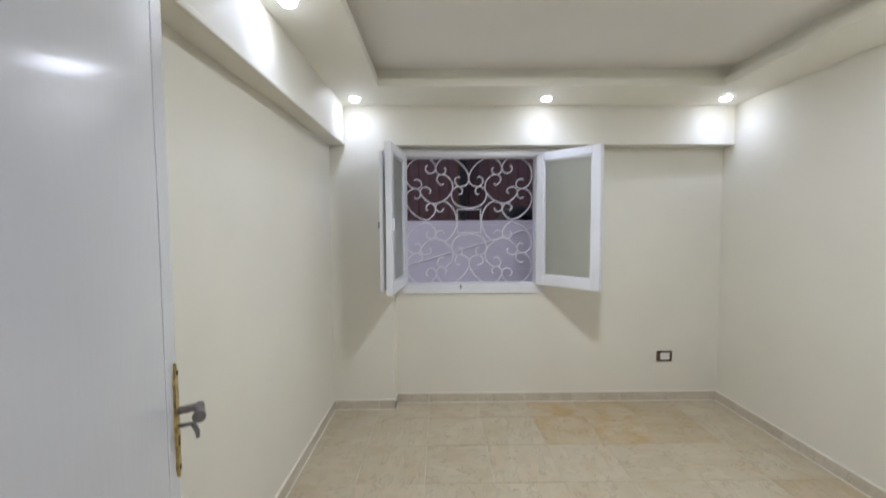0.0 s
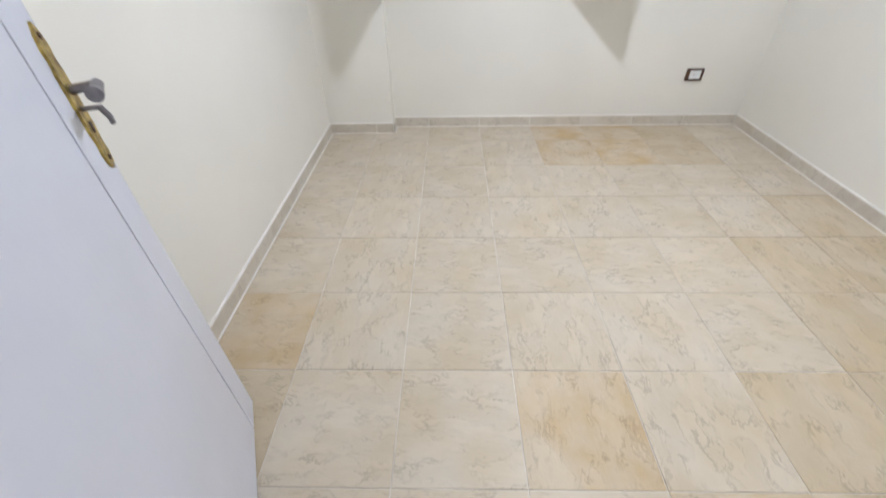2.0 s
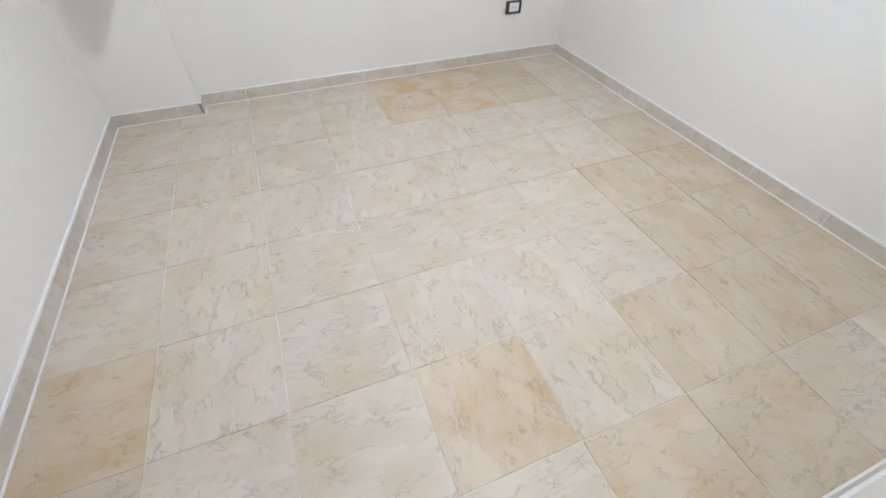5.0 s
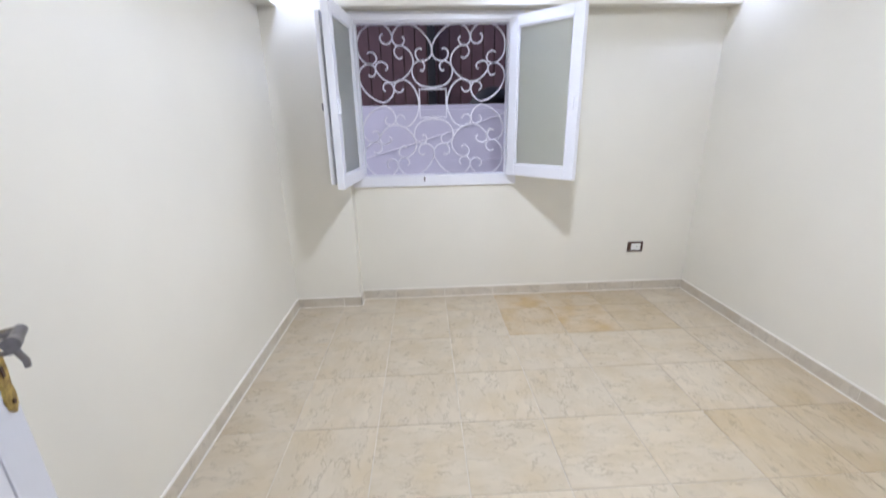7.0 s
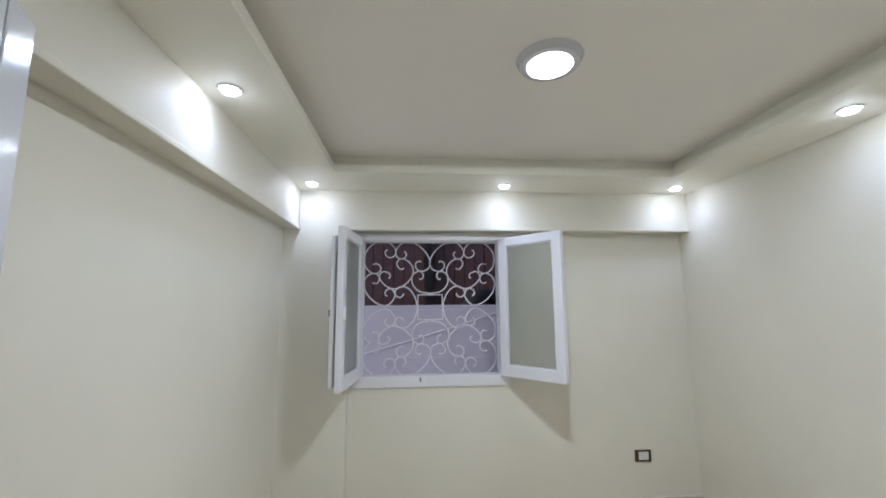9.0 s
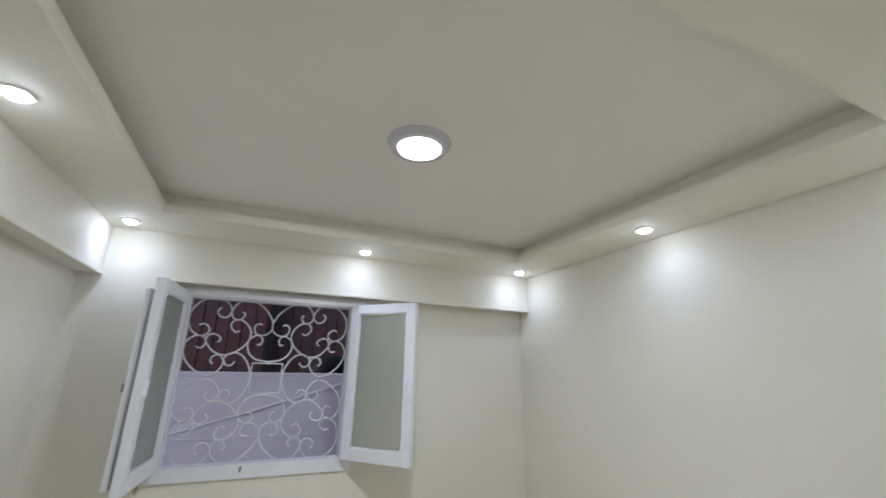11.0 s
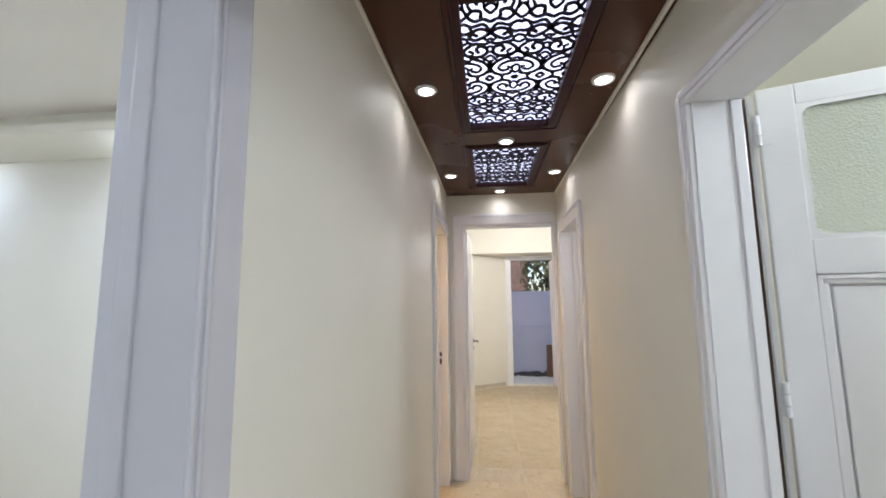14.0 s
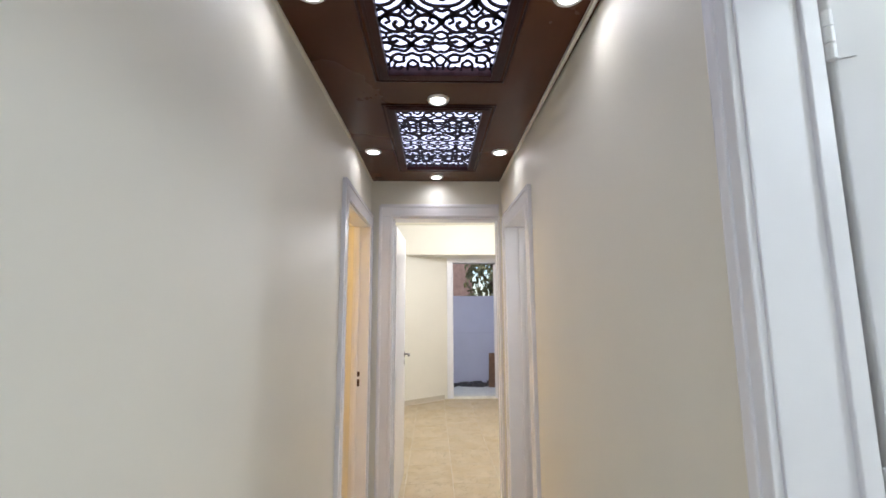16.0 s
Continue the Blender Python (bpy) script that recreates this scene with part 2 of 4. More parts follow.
def rounded_frame(bm, x0, x1, z0, z1, t, r, y0, y1):
    """A flat ring with a square outer and a rounded inner edge, from y0 to y1 deep."""
    rows = []
    for cx, cz, ox, oz, a in ((x1 - t - r, z1 - t - r, x1, z1, 0), (x0 + t + r, z1 - t - r, x0, z1, 90), (x0 + t + r, z0 + t + r, x0, z0, 180), (x1 - t - r, z0 + t + r, x1, z0, 270)):
        for k in range(6):
            b = radians(a + 18 * k)
            d = Vector((math.cos(b), math.sin(b)))
            far = Vector((ox, oz)) if 0 < k < 5 else Vector((ox if abs(d.x) > 0.5 else cx, oz if abs(d.y) > 0.5 else cz))
            rows.append([bm.verts.new((cx + r * d.x, y, cz + r * d.y)) for y in (y0, y1)] + [bm.verts.new((far.x, y, far.y)) for y in (y0, y1)])
    for p, q in zip(rows, rows[1:] + rows[:1]):
        bm.faces.new((p[0], p[1], q[1], q[0]))
        for i, j in ((0, 2), (1, 3)):
            bm.faces.new((p[i], p[j], q[j], q[i]))


def mesh_of(name, bm, mat, smooth=False):
    me = bpy.data.meshes.new(name)
    bmesh.ops.recalc_face_normals(bm, faces=bm.faces)
    bm.to_mesh(me)
    bm.free()
    me.materials.append(mat)
    if smooth:
        for p in me.polygons:
            p.use_smooth = True
        me.set_sharp_from_angle(angle=radians(40))
    return me


def part(name, bm, mat, parent=None, label="", smooth=False):
    ob = new(name, mesh_of(name, bm, mat, smooth))
    if parent:
        ob.parent = parent
    return tagged(ob, label)


def group_at(name, m, label, category, group="", kind=""):
    e = new(name)
    e.matrix_world = m
    return tagged(e, label, category, group, kind)


def structure(name, bm, mat, label, category="wall"):
    return tagged(part(name, bm, mat), label, category, "", "structure")


def wall(name, axis, a0, a1, c0, c1, z0, z1, holes=(), label="cream painted plaster wall"):
    """A wall along x or y from a0 to a1, c0 to c1 thick; holes are (from, to, bottom, top)."""
    bm = bmesh.new()

    def put(p, q, lo, hi):
        if q - p > 1e-4 and hi - lo > 1e-4:
            box(bm, p, q, c0, c1, lo, hi) if axis == "x" else box(bm, c0, c1, p, q, lo, hi)
    at = a0
    for p, q, lo, hi in sorted(holes):
        put(at, p, z0, z1)
        put(p, q, z0, lo)
        put(p, q, hi, z1)
        at = q
    put(at, a1, z0, z1)
    return structure(name, bm, WALL, label)


def tube(bm, pts, w, closed=False):
    """A round bar along points."""
    n = len(pts)
    rings = []
    for i, p in enumerate(pts):
        a, b = Vector(pts[max(0, i - 1)]), Vector(pts[min(n - 1, i + 1)])
        d = (b - a).normalized()
        u = d.cross(Vector((0, 1, 0)))
        u = u.normalized() if u.length > 1e-3 else Vector((1, 0, 0))
        v = d.cross(u)
        rings.append([bm.verts.new(Vector(p) + w * (u * math.cos(k * math.pi / 3) + v * math.sin(k * math.pi / 3))) for k in range(6)])
    for r, s in zip(rings, rings[1:]):
        for k in range(6):
            bm.faces.new((r[k], r[(k + 1) % 6], s[(k + 1) % 6], s[k]))
    bm.faces.new(rings[0][::-1])
    bm.faces.new(rings[-1])


def ribbon(bm, pts, w, h):
    """A flat strip in the xy plane, w wide and h thick."""
    n = len(pts)
    rows = []
    for i, p in enumerate(pts):
        a, b = Vector(pts[max(0, i - 1)]), Vector(pts[min(n - 1, i + 1)])
        d = (b - a).normalized()
        s = Vector((-d.y, d.x)) * (w / 2)
        rows.append([bm.verts.new((p[0] + s.x, p[1] + s.y, 0)), bm.verts.new((p[0] - s.x, p[1] - s.y, 0)),
                     bm.verts.new((p[0] - s.x, p[1] - s.y, h)), bm.verts.new((p[0] + s.x, p[1] + s.y, h))])
    for r, s in zip(rows, rows[1:]):
        for k in range(4):
            bm.faces.new((r[k], r[(k + 1) % 4], s[(k + 1) % 4], s[k]))
    bm.faces.new(rows[0][::-1])
    bm.faces.new(rows[-1])


def smooth_line(pts, n=4):
    """Points on a smooth curve through the given ones."""
    q = [Vector(pts[0])] + [Vector(p) for p in pts] + [Vector(pts[-1])]
    out = []
    for a, b, c, d in zip(q, q[1:], q[2:], q[3:]):
        for i in range(n):
            t = i / n
            out.append(0.5 * (2 * b + (c - a) * t + (2 * a - 5 * b + 4 * c - d) * t * t + (3 * b - a - 3 * c + d) * t ** 3))
    return [(v.x, v.y) for v in out] + [tuple(pts[-1])]


# ---- large structure ----
XL, XR, YB, YP, YS, YC, YR = -1.162, 2.012, 2.282, 2.16, -0.782, -0.976, -1.942
XE, ZS, ZC, ZK = 3.315, 2.405, 2.53, 2.412

wall("wall_north", "x", XL - 0.12, XR + 0.12, YB, YB + 0.22, -0.05, 2.7, [(-0.62, 0.52, 0.95, 2.07)])
wall("wall_west", "y", YC, YB, XL - 0.12, XL, -0.05, 2.7)
wall("wall_east", "y", YS, YB, XR, XR + 0.12, -0.05, 2.7)
YD = -0.928  # the corridor face beside the room door; the wall runs slightly askew from there to YC


def askew(ob, x0=0.305, x1=2.45):
    """Moves what lies on the corridor face back to where the askew wall stands."""
    for v in ob.data.vertices:
        if v.co.y < YC + 0.02:
            v.co.y += (YD - YC) * max(0.0, min(1.0, (x1 - v.co.x) / (x1 - x0)))
    return ob


askew(wall("wall_south", "x", -1.62, XE + 0.14, YC, YS, -0.05, 2.7, [(-0.66, 0.305, -0.05, 2.075), (2.45, 3.22, -0.05, 2.05)]))
wall("corridor_wall_south", "x", -1.62, XE + 0.14, YR - 0.15, YR, -0.05, 2.7, [(0.2, 1.02, -0.05, 2.07), (2.48, 3.12, -0.05, 2.05)])
wall("corridor_wall_east", "y", YR, YC, XE, XE + 0.14, -0.05, 2.7, [(-1.922, -1.123, -0.05, 2.15)])
wall("corridor_wall_west", "y", YR, YC, -1.62, -1.5, -0.05, 2.7)

bm = box(bmesh.new(), XL, -0.672, YP, YB, -0.05, 2.5)
structure("pier", bm, WALL, "cream painted concrete pier beside the window", "pier")
bm = box(bmesh.new(), -0.672, XR, YP, YB, 2.103, 2.5)
structure("beam_north", bm, WALL, "cream painted beam above the window", "beam")
bm = box(bmesh.new(), XL, -1.048, -0.69, YP, 2.103, 2.5, 0.004)
structure("beam_west", bm, WALL, "cream painted beam along the wall", "beam")
bm = box(bmesh.new(), XL, XR, YS, -0.69, 2.103, 2.5, 0.004)
structure("beam_south", bm, WALL, "cream painted beam above the doorway", "beam")

bm = bmesh.new()
box(bm, -0.672, XR, YP - 0.012, YP + 0.01, 2.095, 2.119, 0.005)
box(bm, -1.054, -1.036, -0.69, YP - 0.012, 2.095, 2.119, 0.005)
structure("beam_trim", bm, WALL, "thin cream plaster lip along the beams", "trim")

# dropped soffit round the tray ceiling, with a stepped inner edge
TX0, TX1, TY0, TY1 = -0.712, 1.625, -0.37, 1.725
bm = bmesh.new()
loops = [[bm.verts.new(v + (z,)) for v in ((x0, y0), (x1, y0), (x1, y1), (x0, y1))] for x0, x1, y0, y1, z in (
    (XL, XR, -0.69, YP, ZC + 0.03), (XL, XR, -0.69, YP, ZS), (TX0, TX1, TY0, TY1, ZS), (TX0, TX1, TY0, TY1, ZS + 0.055),
    (TX0 - 0.045, TX1 + 0.045, TY0 - 0.045, TY1 + 0.045, ZS + 0.055), (TX0 - 0.045, TX1 + 0.045, TY0 - 0.045, TY1 + 0.045, ZC + 0.03))]
for p, q in zip(loops, loops[1:] + loops[:1]):
    for k in range(4):
        bm.faces.new((p[k], p[(k + 1) % 4], q[(k + 1) % 4], q[k]))
structure("ceiling_soffit", bm, CEIL, "dropped white gypsum ceiling border", "ceiling")
bm = box(bmesh.new(), TX0 - 0.12, TX1 + 0.12, TY0 - 0.12, TY1 + 0.12, ZC, ZC + 0.02)
structure("ceiling", bm, TRAY, "white tray ceiling", "ceiling")
bm = box(bmesh.new(), XL - 0.12, XR + 0.12, YC, YB + 0.22, 2.70, 2.82)
structure("ceiling_slab", bm, CEIL, "plain ceiling slab", "ceiling")

# corridor ceiling with two cut openings for the lattices
P1, P2, PY0, PY1 = (0.90, 1.908), (2.16, 3.05), -1.698, -1.226
bm = bmesh.new()
box(bm, -1.5, P1[0], YR, YC + 0.065, ZK, ZK + 0.05)
box(bm, P1[1], P2[0], YR, YC + 0.065, ZK, ZK + 0.05)
box(bm, P2[1], XE, YR, YC + 0.065, ZK, ZK + 0.05)
for p in (P1, P2):
    box(bm, p[0], p[1], YR, PY0, ZK, ZK + 0.05)
    box(bm, p[0], p[1], PY1, YC + 0.065, ZK, ZK + 0.05)
structure("corridor_ceiling", bm, BROWN, "dark brown lacquered corridor ceiling", "ceiling")
bm = box(bmesh.new(), -1.62, XE + 0.14, YR - 0.15, YC, 2.70, 2.82)
structure("corridor_slab", bm, CEIL, "plain slab above the corridor", "ceiling")
bm = bmesh.new()
for p, q in ((-1.5, 0.305), (0.305, 2.45), (2.45, XE)):
    box(bm, p, q, YC - 0.010, YC + 0.003, ZK - 0.014, ZK + 0.002)
box(bm, -1.5, XE, YR - 0.003, YR + 0.010, ZK - 0.014, ZK + 0.002)
structure("trim", bm, WALL, "thin cream trim under the corridor ceiling", "trim")
askew(bpy.data.objects["trim"])

# far room, side rooms
wall("far_wall_north", "x", XE + 0.14, 7.2, -0.35, -0.23, -0.05, 2.8)
wall("far_wall_south", "x", XE + 0.14, 7.2, -4.3, -4.18, -0.05, 2.8)
wall("far_wall_west", "y", -4.18, YR - 0.15, XE, XE + 0.14, -0.05, 2.8)
wall("far_wall_west_stub", "y", YS, -0.35, XE, XE + 0.14, -0.05, 2.8)
wall("far_wall_east", "y", -4.3, -0.23, 7.06, 7.24, -0.05, 2.8, [(-2.48, -1.755, 0.03, 2.19)])
bm = bmesh.new()
d = Vector((7.06 - 6.20, -1.675 + 0.35, 0))
ang = math.atan2(d.y, d.x)
box(bm, 0, d.length, 0.0, 0.12, -0.05, 2.8, 0, pose(6.20, -0.35, 0, 0, 0, math.degrees(ang)))
structure("far_wall_slanted", bm, WALL, "slanted cream painted wall")
bm = box(bmesh.new(), 6.53, 7.06, -4.18, -0.35, 2.24, 2.7, 0.004)
structure("far_beam", bm, WALL, "cream painted beam before the balcony door", "beam")
bm = box(bmesh.new(), XE + 0.14, 7.06, -4.18, -0.35, 2.7, 2.8)
structure("far_ceiling", bm, CEIL, "plain white ceiling", "ceiling")
wall("bath_wall_north", "x", 2.12, XE + 0.14, 0.7, 0.82, -0.05, 2.7)
bm = box(bmesh.new(), 2.12, XE + 0.14, YS, 0.7, 2.55, 2.65)
structure("bath_ceiling", bm, CEIL, "plain white ceiling", "ceiling")
wall("bath_wall_east", "y", -0.35, 0.7, XE, XE + 0.14, -0.05, 2.7)
wall("kitchen_wall_south", "x", -1.0, 2.1, -4.3, -4.18, -0.05, 2.7)
wall("kitchen_wall_west", "y", -4.3, YR - 0.15, -1.12, -1.0, -0.05, 2.7)
wall("kitchen_wall_east", "y", -4.3, YR - 0.15, 2.1, 2.2, -0.05, 2.7)
bm = box(bmesh.new(), -1.12, XE, -4.3, YR - 0.15, 2.6, 2.7)
structure("kitchen_ceiling", bm, CEIL, "plain white ceiling", "ceiling")
wall("store_wall_south", "x", 2.2, XE, -3.6, -3.48, -0.05, 1.5)

# ---- doors and frames ----
def casing(name, axis, a0, a1, face, sign, top, width, label, sides=(True, True), proud=0.016):
    """Moulded casing round an opening from a0 to a1 on the wall face; sign is the way the face looks."""
    e = group_at(name, Matrix(), label, "door frame", "", "structure")

    def put(nm, p, q, z0, z1, lo, hi):
        bm = bmesh.new()
        f0, f1 = sorted((face + sign * lo, face + sign * hi))
        box(bm, p, q, f0, f1, z0, z1, 0.004) if axis == "x" else box(bm, f0, f1, p, q, z0, z1, 0.004)
        part(nm, bm, GLOSS, e)
    if sides[0]:
        put("casing_post", a0 - width, a0, 0.0, top, -0.002, proud)
        put("bead", a0 - width - 0.012, a0 - width + 0.012, 0.0, top + width, -0.002, proud + 0.005)
        if width > 0.05:
            put("bead", a0 - 0.022, a0 - 0.004, 0.0, top, proud - 0.002, proud + 0.002)
    if sides[1]:
        put("casing_post", a1, a1 + width, 0.0, top, -0.002, proud)
        put("bead", a1 + width - 0.012, a1 + width + 0.012, 0.0, top + width, -0.002, proud + 0.005)
        if width > 0.05:
            put("bead", a1 + 0.004, a1 + 0.022, 0.0, top, proud - 0.002, proud + 0.002)
    l0, l1 = a0 - (width if sides[0] else 0), a1 + (width if sides[1] else 0)
    put("casing_head", l0, l1, top, top + width, -0.002, proud)
    put("bead", l0, l1, top + width - 0.012, top + width + 0.012, -0.002, proud + 0.005)
    put("bead", a0, a1, top + 0.004, top + 0.022, proud - 0.002, proud + 0.002)
    return e


def lining(name, axis, a0, a1, c0, c1, top, label, stop=0.6, thick=0.02, paint=None):
    """Jamb lining inside an opening, with a door stop."""
    e = group_at(name, Matrix(), label, "door frame", "", "structure")
    mid = c0 + (c1 - c0) * stop

    def put(nm, p, q, u, v, z0, z1):
        bm = bmesh.new()
        box(bm, p, q, u, v, z0, z1, 0.003) if axis == "x" else box(bm, u, v, p, q, z0, z1, 0.003)
        part(nm, bm, paint or GLOSS, e)
    put("jamb", a0, a0 + thick, c0, c1, 0, top)
    put("jamb", a1 - thick, a1, c0, c1, 0, top)
    put("head", a0 + thick, a1 - thick, c0, c1, top - thick, top)
    put("stop", a0 + thick - 0.002, a0 + thick + 0.008, mid - 0.015, mid + 0.015, 0, top - thick)
    put("stop", a1 - thick - 0.008, a1 - thick + 0.002, mid - 0.015, mid + 0.015, 0, top - thick)
    return e


def bar(bm, p, q, r, seg=12):
    p, q = Vector(p), Vector(q)
    d = q - p
    m = Matrix.Translation((p + q) / 2) @ d.to_track_quat("Z", "Y").to_matrix().to_4x4()
    bmesh.ops.create_cone(bm, cap_ends=True, segments=seg, radius1=r, radius2=r, depth=d.length, matrix=m)


e = lining("door_frame_room", "x", -0.66, 0.305, YD - 0.002, -0.778, 2.075, "white gloss painted door frame", stop=0.7, paint=LINING)
for nm, p, q, z0, z1, proud in (("casing_post", 0.283, 0.375, 0.0, 2.055, 0.004), ("casing_post", -0.73, -0.638, 0.0, 2.055, 0.004), ("casing_head", -0.73, 0.375, 2.055, 2.147, 0.004),
                                ("bead", 0.279, 0.289, 0.0, 2.053, 0.009), ("bead", 0.297, 0.307, 0.0, 2.053, 0.008), ("bead", -0.644, -0.634, 0.0, 2.053, 0.009)):
    part(nm, box(bmesh.new(), p, q, YD - proud, YD - 0.0005, z0, z1, 0.003), LINING, e)

# the open room door; its face lies along local x, the room side is behind it
door = group_at("room_door", pose(-0.64, -0.745, 0, 0, 0, 113.4), "white gloss enamelled flush door standing open", "door")
LW = 0.664
bm = box(bmesh.new(), 0.0, 0.5588, 0.0, 0.042, 0.012, 2.06, 0.002)
box(bm, 0.559, 0.562, 0.004, 0.040, 0.012, 2.059)
part("door_panel", bm, DOOR, door)
bm = box(bmesh.new(), 0.5625, LW, -0.001, 0.042, 0.012, 2.06, 0.005)
part("lock_stile", bm, DOOR, door)
bm = bmesh.new()
prof = [(0.0, 0.912), (0.012, 0.924), (0.017, 0.945), (0.013, 0.965), (0.018, 0.99), (0.018, 1.09), (0.013, 1.112), (0.017, 1.13), (0.012, 1.15), (0.0, 1.168)]
fr, bk = [], []
for sx, rng in ((1, prof), (-1, prof[-2:0:-1])):
    for w, z in rng:
        fr.append(bm.verts.new((0.627 + sx * w, -0.006, z)))
        bk.append(bm.verts.new((0.627 + sx * w, 0.0012, z)))
bm.faces.new(fr)
bm.faces.new(bk[::-1])
for i in range(len(fr)):
    j = (i + 1) % len(fr)
    bm.faces.new((fr[i], bk[i], bk[j], fr[j]))
plate = part("lock_plate", bm, BRASS, door, "worn brass lock plate")
plate.location = (0.010, 0, 0)
bm = bmesh.new()
bar(bm, (0.627, -0.004, 0.935), (0.627, -0.0085, 0.935), 0.005)
bar(bm, (0.627, -0.004, 1.148), (0.627, -0.0085, 1.148), 0.005)
box(bm, 0.623, 0.631, -0.0075, -0.005, 0.985, 1.005)
part("screws", bm, DARK, plate)
bm = bmesh.new()
bar(bm, (0.627, -0.004, 1.062), (0.627, -0.050, 1.066), 0.0085)
bar(bm, (0.631, -0.047, 1.066), (0.588, -0.052, 1.062), 0.010)
disc(bm, 0.0135, 0.011, 0.018, Matrix.Translation((0.586, -0.052, 1.062)) @ pose(0, 0, 0, 0, 90, 0), 16)
part("lever_handle", bm, STEEL, door, "dull steel lever handle", True).location = (0.010, 0, 0)
bm = bmesh.new()
bar(bm, (0.627, -0.004, 1.028), (0.627, -0.034, 1.028), 0.0045)
bar(bm, (0.627, -0.033, 1.030), (0.626, -0.042, 1.008), 0.0055)
box(bm, 0.620, 0.630, -0.046, -0.038, 0.996, 1.012, 0.002)
part("key", bm, STEEL, door, "small steel key in the lock").location = (0.010, 0, 0)
for z in (0.25, 1.05, 1.85):
    bm = bmesh.new()
    bar(bm, (-0.006, 0.004, z - 0.045), (-0.006, 0.004, z + 0.045), 0.008)
    part("hinge", bm, STEEL, door)

# end of the corridor
casing("door_frame_end", "y", -1.922, -1.133, XE, -1, 2.135, 0.085, "white gloss moulded door frame at the corridor end", (False, True))
lining("door_lining_end", "y", -1.932, -1.121, XE - 0.003, XE + 0.143, 2.145, "white gloss door lining", stop=0.5)
door = group_at("end_door", pose(XE + 0.15, -1.152, 0, 0, 0, -1.5), "white painted door standing open in the far room", "door")
bm = box(bmesh.new(), 0.0, 0.74, 0.0, 0.04, 0.012, 2.10, 0.003)
part("door_panel", bm, GLOSS, door)
bm = bmesh.new()
bar(bm, (0.675, 0.0, 1.05), (0.675, -0.05, 1.05), 0.008)
bar(bm, (0.680, -0.046, 1.05), (0.57, -0.05, 1.05), 0.009)
disc(bm, 0.024, 0.024, 0.008, Matrix.Translation((0.675, -0.003, 1.05)) @ pose(0, 0, 0, 90, 0, 0), 20)
part("lever_handle", bm, STEEL, door, "dark steel lever handle", True)
bm = disc(bmesh.new(), 0.02, 0.02, 0.008, Matrix.Translation((0.675, -0.003, 0.98)) @ pose(0, 0, 0, 90, 0, 0), 20)
part("escutcheon", bm, STEEL, door)

# doorway with the warm light
casing("door_frame_bath", "x", 2.47, 3.20, YC, -1, 2.05, 0.085, "white gloss moulded door frame")
lining("door_lining_bath", "x", 2.45, 3.22, YC - 0.002, YC + 0.10, 2.06, "white gloss door lining", stop=0.7)
e = group_at("strike_plate", pose(3.198, YC + 0.05, 0), "small brown metal strike plate in the door jamb", "strike plate")
for z0, z1 in ((0.955, 1.00), (1.02, 1.05)):
    bm = box(bmesh.new(), -0.0035, 0.002, -0.012, 0.012, z0, z1, 0.001)
    part("plate", bm, DARK, e)

# doorway across from it, its door closed behind the reveal
casing("door_frame_store", "x", 2.50, 3.10, YR, 1, 2.02, 0.09, "white gloss moulded door frame")
lining("door_lining_store", "x", 2.48, 3.12, YR - 0.152, YR + 0.002, 2.04, "white gloss door lining", stop=0.4)
door = group_at("store_door", pose(3.10, YR - 0.16, 0, 0, 0, 250), "white painted door standing half open", "door")
bm = box(bmesh.new(), 0, 0.6, -0.04, 0, 0.012, 2.01, 0.003)
part("door_panel", bm, GLOSS, door)

# glazed kitchen door
casing("door_frame_kitchen", "x", 0.22, 0.985, YR, 1, 2.06, 0.035, "white gloss moulded door frame", (True, True))
e = lining("door_lining_kitchen", "x", 0.20, 1.0, YR - 0.140, YR + 0.002, 2.08, "white gloss door lining", stop=0.15)
bm = box(bmesh.new(), 1.045, 1.057, -2.15, -2.138, 0.0, 2.10)
part("gap_strip", bm, GLOSS, e)
# stands in for the shadow in the hinge gap, painted dark
bm = box(bmesh.new(), 1.0575, 1.16, -2.152, -2.137, 0.0, 2.10)
part("gap_strip", bm, DARK, e, "dark strip painted as the shade in the gap beside the hinges")
door = group_at("kitchen_door", pose(1.059, -2.164, 0, 0, 0, 250), "white enamelled door with a patterned glass pane standing open", "door")
W = 0.74
for nm, p, q, z0, z1 in (("stile", 0.0, 0.09, 0.012, 2.11), ("stile", W - 0.09, W, 0.012, 2.11), ("rail", 0.09, W - 0.09, 0.012, 0.22),
                         ("rail", 0.09, W - 0.09, 1.545, 1.645), ("rail", 0.09, W - 0.09, 2.045, 2.11)):
    bm = box(bmesh.new(), p, q, -0.032, 0.0, z0, z1, 0.0035)
    part(nm, bm, GLOSS, door)
bm = box(bmesh.new(), 0.086, W - 0.086, -0.019, -0.013, 1.64, 2.05)
part("pane", bm, PATTERN, door, "patterned glass pane")
bm = box(bmesh.new(), 0.086, W - 0.086, -0.022, -0.010, 0.21, 1.55)
panel = part("lower_panel", bm, GLOSS, door)
for y0, y1 in ((-0.031, -0.020), (-0.012, -0.001)):
    bm = bmesh.new()
    rounded_frame(bm, 0.0865, W - 0.0865, 1.64, 2.05, 0.016, 0.03, y0, y1)
    part("glazing_bead", bm, GLOSS, door)
bm = bmesh.new()
